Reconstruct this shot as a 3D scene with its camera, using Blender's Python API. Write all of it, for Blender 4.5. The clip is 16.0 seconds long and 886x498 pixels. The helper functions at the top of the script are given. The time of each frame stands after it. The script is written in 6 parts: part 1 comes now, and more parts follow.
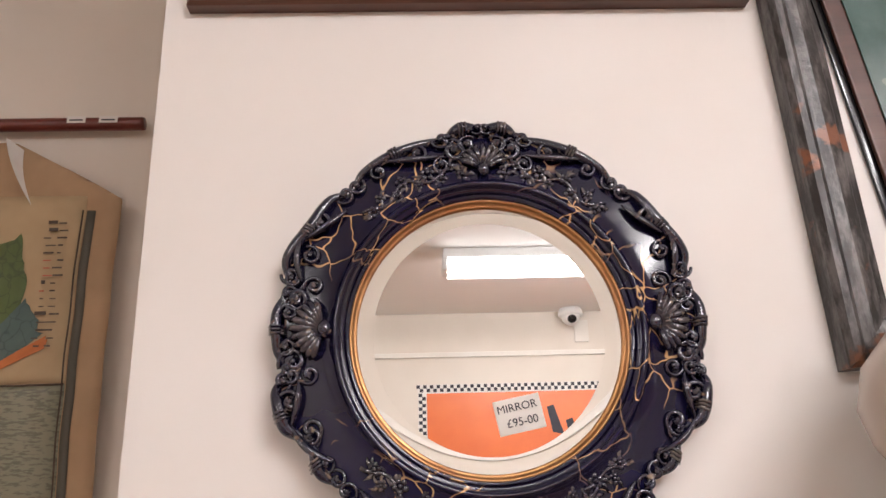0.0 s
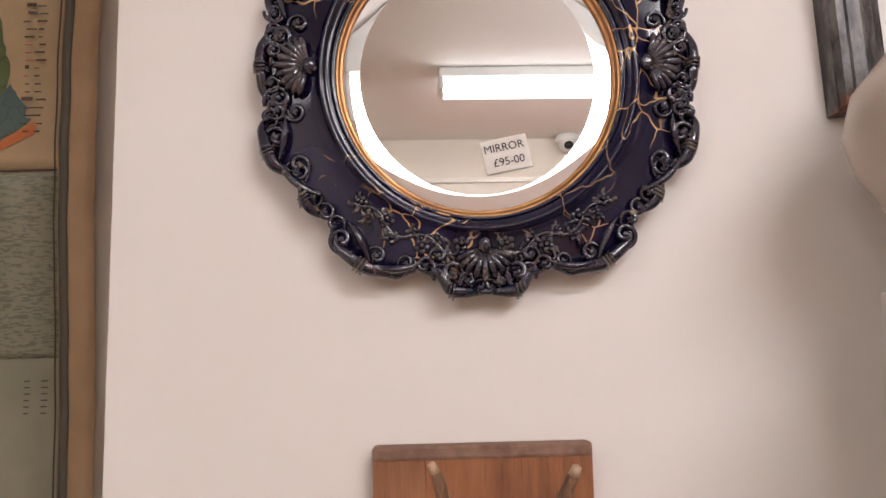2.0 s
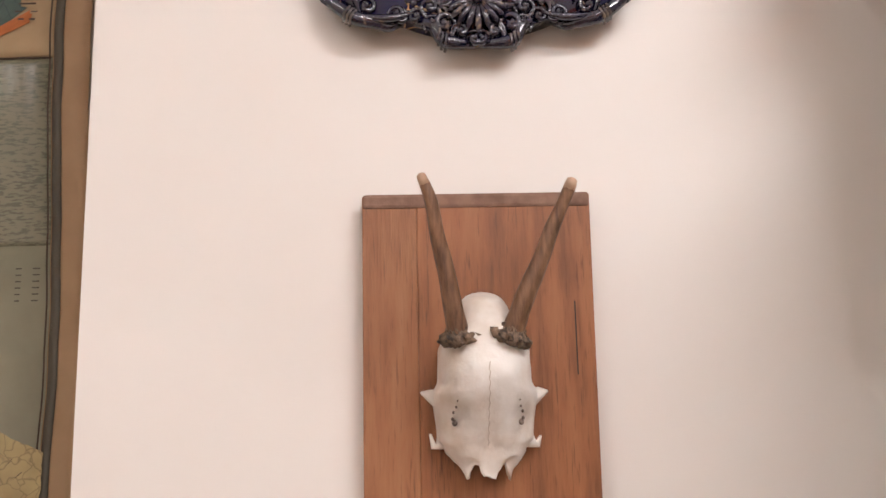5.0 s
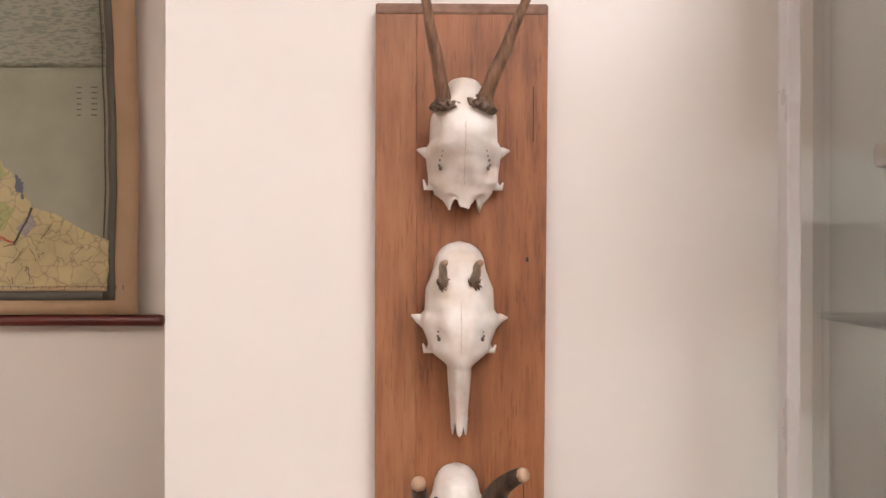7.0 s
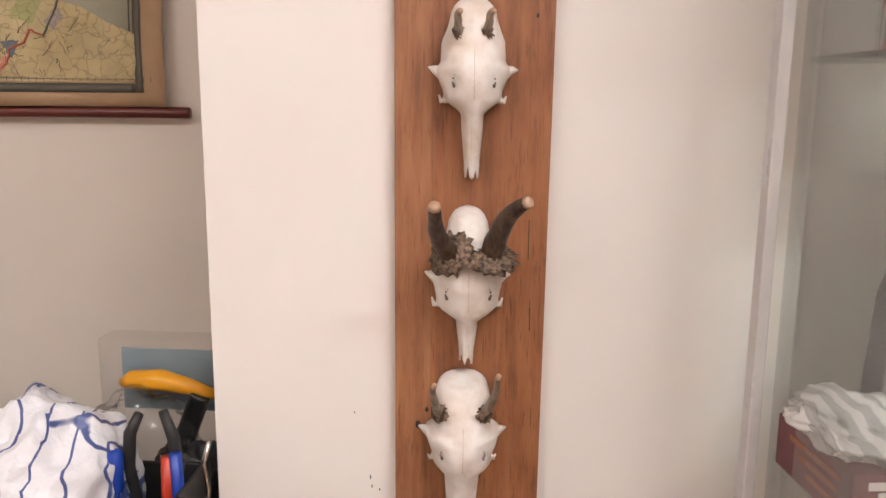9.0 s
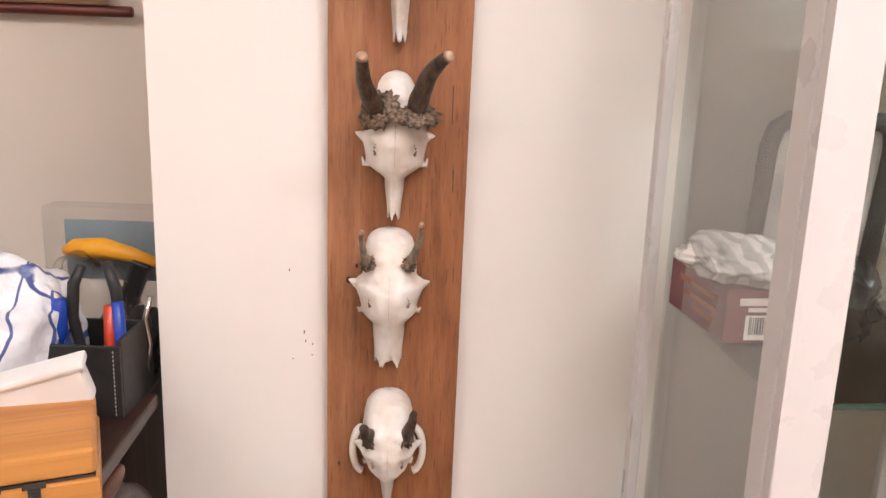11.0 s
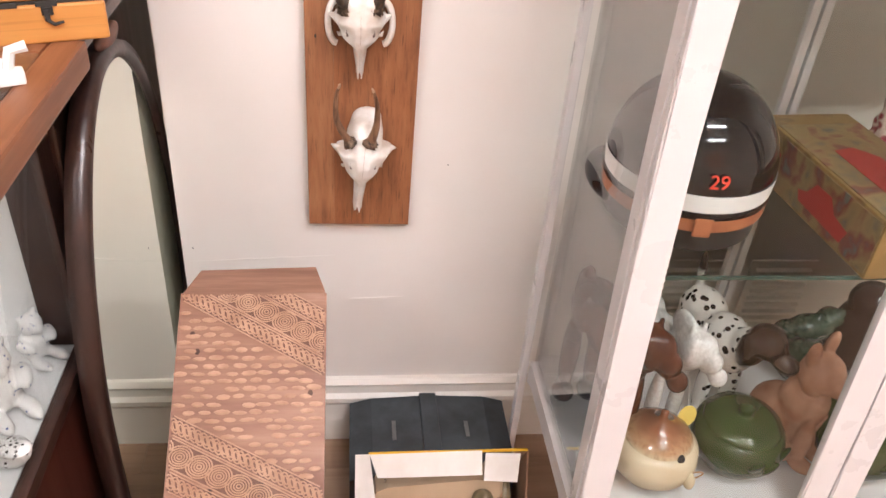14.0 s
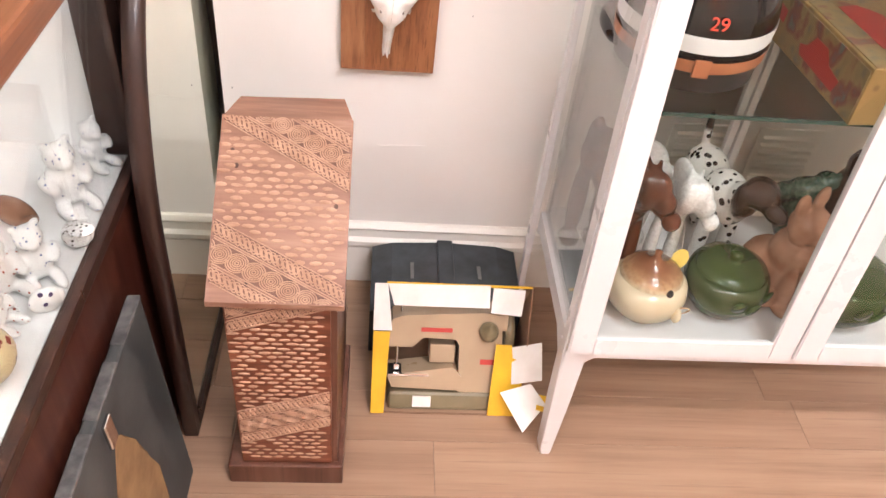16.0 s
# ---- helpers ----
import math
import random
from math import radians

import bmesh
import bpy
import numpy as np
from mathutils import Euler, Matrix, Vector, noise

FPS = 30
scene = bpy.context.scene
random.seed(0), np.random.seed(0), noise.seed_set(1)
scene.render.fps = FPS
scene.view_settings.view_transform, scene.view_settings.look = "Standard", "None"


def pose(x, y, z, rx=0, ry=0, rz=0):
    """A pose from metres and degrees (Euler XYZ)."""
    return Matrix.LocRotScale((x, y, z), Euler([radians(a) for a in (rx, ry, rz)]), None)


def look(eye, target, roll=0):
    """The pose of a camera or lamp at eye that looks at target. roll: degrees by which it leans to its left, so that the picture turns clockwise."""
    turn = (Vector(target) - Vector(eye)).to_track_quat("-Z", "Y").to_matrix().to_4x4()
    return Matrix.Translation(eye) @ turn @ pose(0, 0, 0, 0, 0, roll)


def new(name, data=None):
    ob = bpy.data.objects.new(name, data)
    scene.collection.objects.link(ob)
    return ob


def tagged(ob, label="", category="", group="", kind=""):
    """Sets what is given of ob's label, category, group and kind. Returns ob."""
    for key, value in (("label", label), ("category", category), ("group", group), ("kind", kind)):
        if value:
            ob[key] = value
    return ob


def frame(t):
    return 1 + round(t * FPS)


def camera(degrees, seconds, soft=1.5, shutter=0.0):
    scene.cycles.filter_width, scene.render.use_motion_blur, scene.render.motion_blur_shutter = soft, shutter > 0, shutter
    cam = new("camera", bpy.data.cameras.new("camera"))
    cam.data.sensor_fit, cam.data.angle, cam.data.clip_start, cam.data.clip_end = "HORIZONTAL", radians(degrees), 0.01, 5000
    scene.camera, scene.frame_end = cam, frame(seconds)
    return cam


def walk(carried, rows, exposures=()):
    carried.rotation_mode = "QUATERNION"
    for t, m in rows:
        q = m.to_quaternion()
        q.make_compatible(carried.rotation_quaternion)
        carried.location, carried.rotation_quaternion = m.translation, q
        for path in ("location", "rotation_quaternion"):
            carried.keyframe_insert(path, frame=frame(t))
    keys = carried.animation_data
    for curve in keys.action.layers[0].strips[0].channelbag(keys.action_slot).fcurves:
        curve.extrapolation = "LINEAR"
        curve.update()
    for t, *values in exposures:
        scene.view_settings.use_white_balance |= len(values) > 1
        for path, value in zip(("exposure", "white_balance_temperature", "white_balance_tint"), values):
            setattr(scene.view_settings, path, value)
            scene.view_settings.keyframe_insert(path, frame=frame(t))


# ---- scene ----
cam = camera(57.8, 16.0)
PATH = [
    (0, (-0.064, -0.754, 2.157), (0.008, 1.136, 2.806), -1.7),
    (0.5, (-0.059, -0.753, 2.139), (0.01, 1.139, 2.785), -1.8),
    (1, (-0.059, -0.752, 2.115), (0.01, 1.177, 2.639), -1.3),
    (1.5, (-0.062, -0.737, 2.086), (0.011, 1.226, 2.459), -1.1),
    (2, (-0.056, -0.73, 2.067), (0.015, 1.251, 2.333), -1.3),
    (2.5, (-0.056, -0.721, 2.045), (0.01, 1.269, 2.23), -0.6),
    (3, (-0.054, -0.711, 2.032), (0.008, 1.282, 2.184), -0.5),
    (5.3, (-0.049, -0.674, 1.812), (0.019, 1.298, 2.142), -1.5),
    (5.5, (-0.056, -0.69, 1.798), (0.018, 1.288, 2.082), -1.6),
    (6, (-0.061, -0.719, 1.766), (0.003, 1.272, 1.948), -1.2),
    (6.5, (-0.049, -0.796, 1.742), (0.001, 1.2, 1.858), -0.3),
    (7, (-0.036, -0.903, 1.721), (-0.001, 1.096, 1.722), 0.1),
    (7.5, (-0.03, -0.957, 1.694), (0.002, 1.041, 1.636), 0.9),
    (8, (-0.024, -0.993, 1.679), (-0.013, 1.004, 1.58), 1.1),
    (8.5, (-0.037, -1.0, 1.645), (-0.034, 0.988, 1.432), 1.2),
    (9, (-0.035, -0.988, 1.615), (-0.037, 0.977, 1.245), 0.5),
    (9.2, (-0.033, -0.987, 1.612), (-0.033, 0.973, 1.213), 0.4),
    (11.3, (0.007, -1.106, 1.474), (0.135, 0.831, 0.994), 2.1),
    (11.5, (0.013, -1.114, 1.459), (0.12, 0.798, 0.883), 2.0),
    (12, (-0.003, -1.126, 1.446), (0.138, 0.736, 0.731), 2.5),
    (12.5, (0.0, -1.133, 1.42), (0.147, 0.704, 0.643), 2.0),
    (13, (-0.01, -1.168, 1.404), (0.235, 0.58, 0.464), 3.5),
    (13.5, (-0.024, -1.214, 1.386), (0.224, 0.477, 0.347), 4.3),
    (14, (-0.028, -1.26, 1.387), (0.211, 0.368, 0.25), 5.0),
    (14.5, (-0.027, -1.302, 1.388), (0.203, 0.314, 0.232), 5.2),
    (15, (-0.036, -1.332, 1.392), (0.181, 0.233, 0.166), 5.5),
    (15.5, (-0.039, -1.353, 1.382), (0.157, 0.155, 0.083), 5.9),
    (16, (-0.015, -1.421, 1.37), (0.155, 0.064, 0.04), 6.7),
]
walk(cam, [(t, look(eye, target, roll)) for t, eye, target, roll in PATH],
     [(0, -1.07, 6150, 9), (1.5, -1.26, 6150, 9), (3, -1.12, 6150, 9), (6, -0.84, 6150, 8), (9, -0.7, 6150, 8), (12.5, -0.26, 6150, 10), (14.5, 0.04, 5950, 10), (16, 0.27, 5980, 10)])

# ---- world and light ----
F = 0.0              # floor height
CEIL = 3.37
world = bpy.data.worlds.new("world")
scene.world = world
world.use_nodes = True
world.node_tree.nodes["Background"].inputs[0].default_value = (1.0, 0.95, 0.9, 1)
world.node_tree.nodes["Background"].inputs[1].default_value = 0.09


def tube_light(x, y, length, power):
    """The light of a ceiling batten, just under its diffuser."""
    d = bpy.data.lights.new("batten_light", "AREA")
    d.shape, d.size, d.size_y, d.energy = "RECTANGLE", length, 0.12, power
    d.color = (1.0, 0.905, 0.872)
    ob = new("batten_light", d)
    ob.matrix_world = pose(x, y, CEIL - 0.115)
    return ob


tube_light(0.90, -1.70, 1.2, 37)
tube_light(0.89, -2.84, 1.6, 7)
# unseen lamp, added so that the alcove gets light from the left
tube_light(-1.75, -2.84, 1.6, 20)


# ---- mesh helpers ----
def mesh_of(name, bm):
    me = bpy.data.meshes.new(name)
    bmesh.ops.recalc_face_normals(bm, faces=bm.faces)
    bm.to_mesh(me)
    bm.free()
    return me


def part(name, bm, material, parent=None, label="", smooth=False):
    me = mesh_of(name, bm) if isinstance(bm, bmesh.types.BMesh) else bm
    ob = new(name, me)
    if material and not me.materials:
        me.materials.append(material)
    if smooth:
        for p in me.polygons:
            p.use_smooth = True
    if parent:
        ob.parent = parent
    if label:
        ob["label"] = label
    return ob


def thing(name, label, category, at=(0, 0, 0), group="", kind="", rz=0, rx=0, ry=0):
    ob = new(name)
    ob.matrix_basis = pose(*at, rx, ry, rz)
    ob.empty_display_size = 0.05
    return tagged(ob, label, category, group, kind)


def box(x0, x1, y0, y1, z0, z1, bevel=0.0, seg=2, bm=None):
    own = bmesh.new()
    bmesh.ops.create_cube(own, size=1)
    for v in own.verts:
        v.co = Vector((x0 + (v.co.x + .5) * (x1 - x0), y0 + (v.co.y + .5) * (y1 - y0), z0 + (v.co.z + .5) * (z1 - z0)))
    if bevel:
        bmesh.ops.bevel(own, geom=own.edges[:], offset=bevel, segments=seg, affect="EDGES", profile=0.6)
    if bm is None:
        return own
    return merge(bm, own)


def merge(bm, other, m=None):
    if m is not None:
        bmesh.ops.transform(other, matrix=m, verts=other.verts)
    me = bpy.data.meshes.new("tmp")
    other.to_mesh(me)
    other.free()
    bm.from_mesh(me)
    bpy.data.meshes.remove(me)
    return bm


def turned(bm, m):
    bmesh.ops.transform(bm, matrix=m, verts=bm.verts)
    return bm


def lathe(profile, n=48, closed=False):
    """Turns (radius, height) pairs round z."""
    bm = bmesh.new()
    rings = []
    for r, h in profile:
        if r < 1e-6:
            rings.append([bm.verts.new((0, 0, h))])
        else:
            rings.append([bm.verts.new((r * math.cos(2 * math.pi * k / n), r * math.sin(2 * math.pi * k / n), h)) for k in range(n)])
    pairs = list(zip(rings, rings[1:])) + ([(rings[-1], rings[0])] if closed else [])
    for a, b in pairs:
        for k in range(n):
            q = [a[k % len(a)], a[(k + 1) % len(a)], b[(k + 1) % len(b)], b[k % len(b)]]
            u = []
            for v in q:
                if v not in u:
                    u.append(v)
            if len(u) > 2:
                bm.faces.new(u)
    return bm


def sweep(points, radii, n=8, bm=None, flat=1.0):
    """A round bar along points; radii one number or one per point."""
    bm = bm or bmesh.new()
    pts = [Vector(p) for p in points]
    rad = radii if isinstance(radii, (list, tuple)) else [radii] * len(pts)
    up = Vector((0.123, 0.77, 0.41)).normalized()
    rings = []
    for i, p in enumerate(pts):
        d = (pts[min(i + 1, len(pts) - 1)] - pts[max(i - 1, 0)]).normalized()
        a = (up - d * up.dot(d)).normalized()
        b = d.cross(a)
        up = a
        rings.append([bm.verts.new(p + rad[i] * (a * math.cos(2 * math.pi * k / n) + flat * b * math.sin(2 * math.pi * k / n))) for k in range(n)])
    for a, b in zip(rings, rings[1:]):
        for k in range(n):
            bm.faces.new((a[k], a[(k + 1) % n], b[(k + 1) % n], b[k]))
    bm.faces.new(rings[0][::-1])
    bm.faces.new(rings[-1])
    return bm


def ball(c, r, rot=(0, 0, 0), u=16, v=10, bm=None):
    """An ellipsoid with the three radii r."""
    own = bmesh.new()
    bmesh.ops.create_uvsphere(own, u_segments=u, v_segments=v, radius=1)
    m = pose(*c, *rot) @ Matrix.Diagonal((*r, 1))
    bmesh.ops.transform(own, matrix=m, verts=own.verts)
    return own if bm is None else merge(bm, own)


def prism(poly, d0, d1, axis="y"):
    """A flat outline (pairs) with a depth along the axis."""
    bm = bmesh.new()
    place = {"y": lambda a, b, d: (a, d, b), "x": lambda a, b, d: (d, a, b), "z": lambda a, b, d: (a, b, d)}[axis]
    lo = [bm.verts.new(place(a, b, d0)) for a, b in poly]
    hi = [bm.verts.new(place(a, b, d1)) for a, b in poly]
    n = len(poly)
    bm.faces.new(lo)
    bm.faces.new(hi[::-1])
    for k in range(n):
        bm.faces.new((lo[k], hi[k], hi[(k + 1) % n], lo[(k + 1) % n]))
    return bm


def sheet(nx, ny, place):
    """A grid of quads; place(u, v) gives the point for u, v in 0..1."""
    bm = bmesh.new()
    g = [[bm.verts.new(place(i / nx, j / ny)) for i in range(nx + 1)] for j in range(ny + 1)]
    for j in range(ny):
        for i in range(nx):
            bm.faces.new((g[j][i], g[j][i + 1], g[j + 1][i + 1], g[j + 1][i]))
    return bm


def rough_outline(cx, cz, rx, rz, n, amount, seed, start=0.0):
    r = random.Random(seed)
    out = []
    for k in range(n):
        a = start + 2 * math.pi * k / n
        f = 1 + amount * (noise.noise(Vector((math.cos(a) * 2.3, math.sin(a) * 2.3, seed * 3.7))) * 1.2 + r.uniform(-.25, .25))
        out.append((cx + rx * f * math.cos(a), cz + rz * f * math.sin(a)))
    return out


# ---- materials ----
def material(name, colour=(0.5, 0.5, 0.5), rough=0.5, metal=0.0, **more):
    m = bpy.data.materials.new(name)
    m.use_nodes = True
    b = m.node_tree.nodes["Principled BSDF"]
    b.inputs["Base Color"].default_value = (*colour, 1)
    b.inputs["Roughness"].default_value = rough
    b.inputs["Metallic"].default_value = metal
    for key, value in more.items():
        b.inputs[key.replace("_", " ")].default_value = value
    return m


class Nodes:
    """Short hand for building a node tree."""

    def __init__(self, m):
        self.t, self.b = m.node_tree, m.node_tree.nodes["Principled BSDF"]
        c = self.t.nodes.new("ShaderNodeTexCoord")
        self.obj = c.outputs["Object"]

    def add(self, kind, **inputs):
        n = self.t.nodes.new(kind)
        for key, value in inputs.items():
            self.set(n.inputs[key.replace("_", " ")], value)
        return n

    def set(self, socket, value):
        if isinstance(value, bpy.types.NodeSocket):
            self.t.links.new(value, socket)
        else:
            socket.default_value = value

    def scaled(self, s, loc=(0, 0, 0)):
        n = self.add("ShaderNodeMapping", Vector=self.obj)
        n.inputs["Scale"].default_value = s
        n.inputs["Location"].default_value = loc
        return n.outputs[0]

    def noise(self, scale, detail=4.0, vector=None, rough=0.55):
        n = self.add("ShaderNodeTexNoise", Vector=vector or self.obj, Scale=scale, Detail=detail, Roughness=rough)
        return n.outputs["Fac"]

    def ramp(self, fac, stops):
        n = self.add("ShaderNodeValToRGB", Fac=fac)
        e = n.color_ramp.elements
        while len(e) < len(stops):
            e.new(0.5)
        for el, (p, c) in zip(e, stops):
            el.position = p
            el.color = (*c, 1) if len(c) == 3 else c
        return n.outputs["Color"]

    def grey(self, fac, lo, hi, a=0.0, b=1.0):
        n = self.add("ShaderNodeMapRange", Value=fac)
        n.inputs["From Min"].default_value, n.inputs["From Max"].default_value = lo, hi
        n.inputs["To Min"].default_value, n.inputs["To Max"].default_value = a, b
        return n.outputs[0]

    def mix(self, fac, a, b, how="MIX"):
        n = self.t.nodes.new("ShaderNodeMix")
        n.data_type, n.blend_type = "RGBA", how
        self.set(n.inputs[0], fac)
        for s, v in ((n.inputs[6], a), (n.inputs[7], b)):
            self.set(s, (*v, 1) if isinstance(v, tuple) and len(v) == 3 else v)
        return n.outputs[2]

    def colour(self, c):
        self.set(self.b.inputs["Base Color"], c)

    def rough(self, r):
        self.set(self.b.inputs["Roughness"], r)

    def bump(self, h, strength=0.3, distance=0.002):
        n = self.add("ShaderNodeBump", Height=h, Strength=strength, Distance=distance)
        self.t.links.new(n.outputs[0], self.b.inputs["Normal"])


def speckled(name, c1, c2, scale=8.0, rough=0.5, bump=0.1, fine=120.0, dist=0.001, metal=0.0, **more):
    """Two close colours in soft patches, with a fine relief."""
    m = material(name, c1, rough, metal, **more)
    n = Nodes(m)
    f = n.noise(scale, 5)
    n.colour(n.mix(n.grey(f, 0.35, 0.65), c1, c2))
    g = n.noise(fine, 3)
    n.rough(n.grey(f, 0.3, 0.7, max(rough - .08, 0.02), min(rough + .08, 1)))
    if bump:
        n.bump(g, bump, dist)
    return m


def wood(name, dark, mid, light, along="z", scale=1.0, rough=0.5, bump=0.25, streak=1.0, short=1.0):
    """Wood with grain along one axis."""
    m = material(name, mid, rough)
    n = Nodes(m)
    q = 1.2 * short
    k = {"x": (q, 22, 22), "y": (22, q, 22), "z": (22, 22, q)}[along]
    v = n.scaled(tuple(a * scale for a in k))
    vf = n.scaled(tuple(a * scale * (5 if a > 5 else 2.5) for a in k))
    a = n.noise(1.0, 6, v, 0.6)
    b = n.noise(1.0, 3, vf, 0.7)
    big = n.noise(3.5 * scale, 3)
    c = n.ramp(a, [(0.28, dark), (0.5, mid), (0.74, light)])
    pores = n.grey(b, 0.56, 0.70)
    c = n.mix(pores, c, n.mix(min(0.45 * streak, 0.9), c, tuple(d * 0.55 for d in dark)))
    c = n.mix(n.grey(big, 0.35, 0.7, 0.0, 0.35), c, light)
    n.colour(c)
    n.rough(n.grey(a, 0.2, 0.8, rough + .08, rough - .08))
    n.bump(b, bump, 0.0008)
    return m


M_wall = speckled("white_wall_paint", (0.80, 0.77, 0.735), (0.775, 0.74, 0.70), 3.0, 0.62, 0.12, 160, 0.0006)
M_wall2 = speckled("cream_wall_paint", (0.76, 0.70, 0.62), (0.72, 0.655, 0.575), 2.0, 0.65, 0.12, 140, 0.0006)
M_ceil = speckled("ceiling_paint", (0.88, 0.87, 0.85), (0.85, 0.84, 0.82), 1.5, 0.8, 0.1, 90)
M_trim = speckled("white_gloss_trim", (0.80, 0.77, 0.71), (0.76, 0.72, 0.66), 6, 0.35, 0.05, 60)
M_cab = speckled("white_metal_lacquer", (0.68, 0.66, 0.655), (0.65, 0.63, 0.625), 9, 0.32, 0.03, 300)
M_plank = wood("oak_board", (0.135, 0.047, 0.018), (0.255, 0.096, 0.036), (0.335, 0.140, 0.058), "z", 3.4, 0.5, 0.8, 2.1, 2.2)
M_plank2 = wood("pale_oak_strip", (0.165, 0.064, 0.026), (0.28, 0.115, 0.048), (0.36, 0.170, 0.078), "z", 3.4, 0.5, 0.8, 1.9, 2.2)
M_endgrain = speckled("grey_end_grain", (0.16, 0.085, 0.055), (0.25, 0.15, 0.105), 60, 0.75, 0.5, 200)
M_darkwood = wood("dark_stained_wood", (0.010, 0.005, 0.004), (0.028, 0.013, 0.010), (0.06, 0.028, 0.018), "z", 1.0, 0.32, 0.15)
M_redwood = wood("mahogany", (0.018, 0.005, 0.003), (0.05, 0.013, 0.008), (0.085, 0.026, 0.015), "z", 1.0, 0.35, 0.12)
M_topwood = wood("brown_counter_edge", (0.10, 0.032, 0.012), (0.21, 0.075, 0.03), (0.33, 0.14, 0.06), "y", 1.0, 0.4, 0.2)
M_barwood = wood("map_rod_wood", (0.05, 0.008, 0.005), (0.11, 0.018, 0.012), (0.16, 0.035, 0.02), "x", 1.0, 0.35, 0.1)
M_orangebox = wood("varnished_pine", (0.36, 0.13, 0.025), (0.52, 0.22, 0.05), (0.62, 0.31, 0.09), "x", 0.8, 0.4, 0.15)
M_black = material("black_lacquer", (0.006, 0.006, 0.007), 0.12)
M_blackmatt = speckled("black_leatherette", (0.010, 0.010, 0.010), (0.022, 0.021, 0.020), 20, 0.45, 0.4, 400, 0.0008)
M_dark = speckled("dark_dirt", (0.02, 0.017, 0.015), (0.035, 0.03, 0.026), 30, 0.8)
def bone():
    """Bleached bone: cream patches and pores."""
    m = material("bleached_bone", (0.78, 0.75, 0.70), 0.55)
    n = Nodes(m)
    f = n.noise(22, 5)
    c = n.mix(n.grey(f, 0.40, 0.68), (0.80, 0.775, 0.735), (0.64, 0.56, 0.475))
    c = n.mix(n.grey(n.noise(48, 4), 0.60, 0.76, 0, 0.35), c, (0.45, 0.35, 0.28))
    n.colour(c)
    n.rough(n.grey(f, 0.3, 0.7, 0.46, 0.66))
    n.bump(n.noise(130, 5), 0.55, 0.0016)
    return m


M_bone = bone()
M_suture = speckled("pale_brown_seam", (0.42, 0.35, 0.29), (0.55, 0.47, 0.40), 200, 0.7)
M_pit = speckled("grey_brown_pit", (0.14, 0.11, 0.095), (0.24, 0.19, 0.16), 120, 0.8)
M_gold = speckled("worn_gilt", (0.44, 0.235, 0.095), (0.27, 0.13, 0.06), 16, 0.36, 0.15, 100, 0.0006, 0.85)
M_mirror = material("silvered_glass", (0.93, 0.94, 0.93), 0.0, 1.0)
M_white = speckled("white_plastic", (0.80, 0.80, 0.79), (0.74, 0.74, 0.73), 14, 0.4, 0.05)
M_paper = speckled("white_card", (0.80, 0.78, 0.74), (0.74, 0.71, 0.66), 25, 0.7, 0.1, 200)


def glass(name, tint=(0.95, 0.97, 0.96), rough=0.02, least=0.025, power=4.0, most=0.85):
    """Clear panes: see-through, with a gloss that grows towards grazing sight."""
    m = bpy.data.materials.new(name)
    m.use_nodes = True
    t = m.node_tree
    t.nodes.remove(t.nodes["Principled BSDF"])
    tr, gl, mx, lw, mr = (t.nodes.new(k) for k in ("ShaderNodeBsdfTransparent", "ShaderNodeBsdfGlossy", "ShaderNodeMixShader", "ShaderNodeLayerWeight", "ShaderNodeMapRange"))
    pw = t.nodes.new("ShaderNodeMath")
    pw.operation = "POWER"
    pw.inputs[1].default_value = power
    tr.inputs[0].default_value = (*tint, 1)
    gl.inputs["Roughness"].default_value = rough
    mr.inputs["To Min"].default_value, mr.inputs["To Max"].default_value = least, most
    t.links.new(lw.outputs["Facing"], pw.inputs[0])
    t.links.new(pw.outputs[0], mr.inputs["Value"])
    t.links.new(mr.outputs[0], mx.inputs[0])
    t.links.new(tr.outputs[0], mx.inputs[1])
    t.links.new(gl.outputs[0], mx.inputs[2])
    t.links.new(mx.outputs[0], t.nodes["Material Output"].inputs[0])
    return m


M_glass = glass("clear_glass")
M_sideglass = glass("smeared_side_glass", (0.90, 0.91, 0.90), 0.05, 0.03, 3.6, 1.0)
M_shelfglass = glass("shelf_glass", (0.95, 0.97, 0.96), 0.02, 0.025, 6.0)
M_glassedge = speckled("green_glass_edge", (0.035, 0.070, 0.055), (0.06, 0.10, 0.085), 30, 0.15)
M_film = glass("clear_film", (0.96, 0.96, 0.96), 0.12, 0.03)


# ---- structure ----
def slab(name, b, mat, label, category):
    return tagged(part(name, b, mat, None, label), label, category, kind="structure")


slab("wall_north", box(-0.331, 3.2, 0.0, 0.72, F, CEIL), M_wall, "white painted chimney breast wall with faint creases", "wall")
slab("wall_alcove", box(-3.2, -0.331, 0.72, 0.84, F, CEIL), M_wall2, "cream painted alcove wall behind the hanging map", "wall")
slab("wall_west", box(-3.32, -3.2, -4.04, 0.84, F, CEIL), M_wall2, "cream painted side wall", "wall")
slab("wall_east", box(3.2, 3.32, -4.04, 0.72, F, CEIL), M_wall2, "cream painted side wall", "wall")
slab("wall_south", box(-3.32, 3.32, -4.14, -4.02, F, CEIL), M_wall2, "cream painted far wall of the shop", "wall")
slab("ceiling", box(-3.32, 3.32, -4.14, 0.84, CEIL, CEIL + 0.1), M_ceil, "white painted flat ceiling", "ceiling")

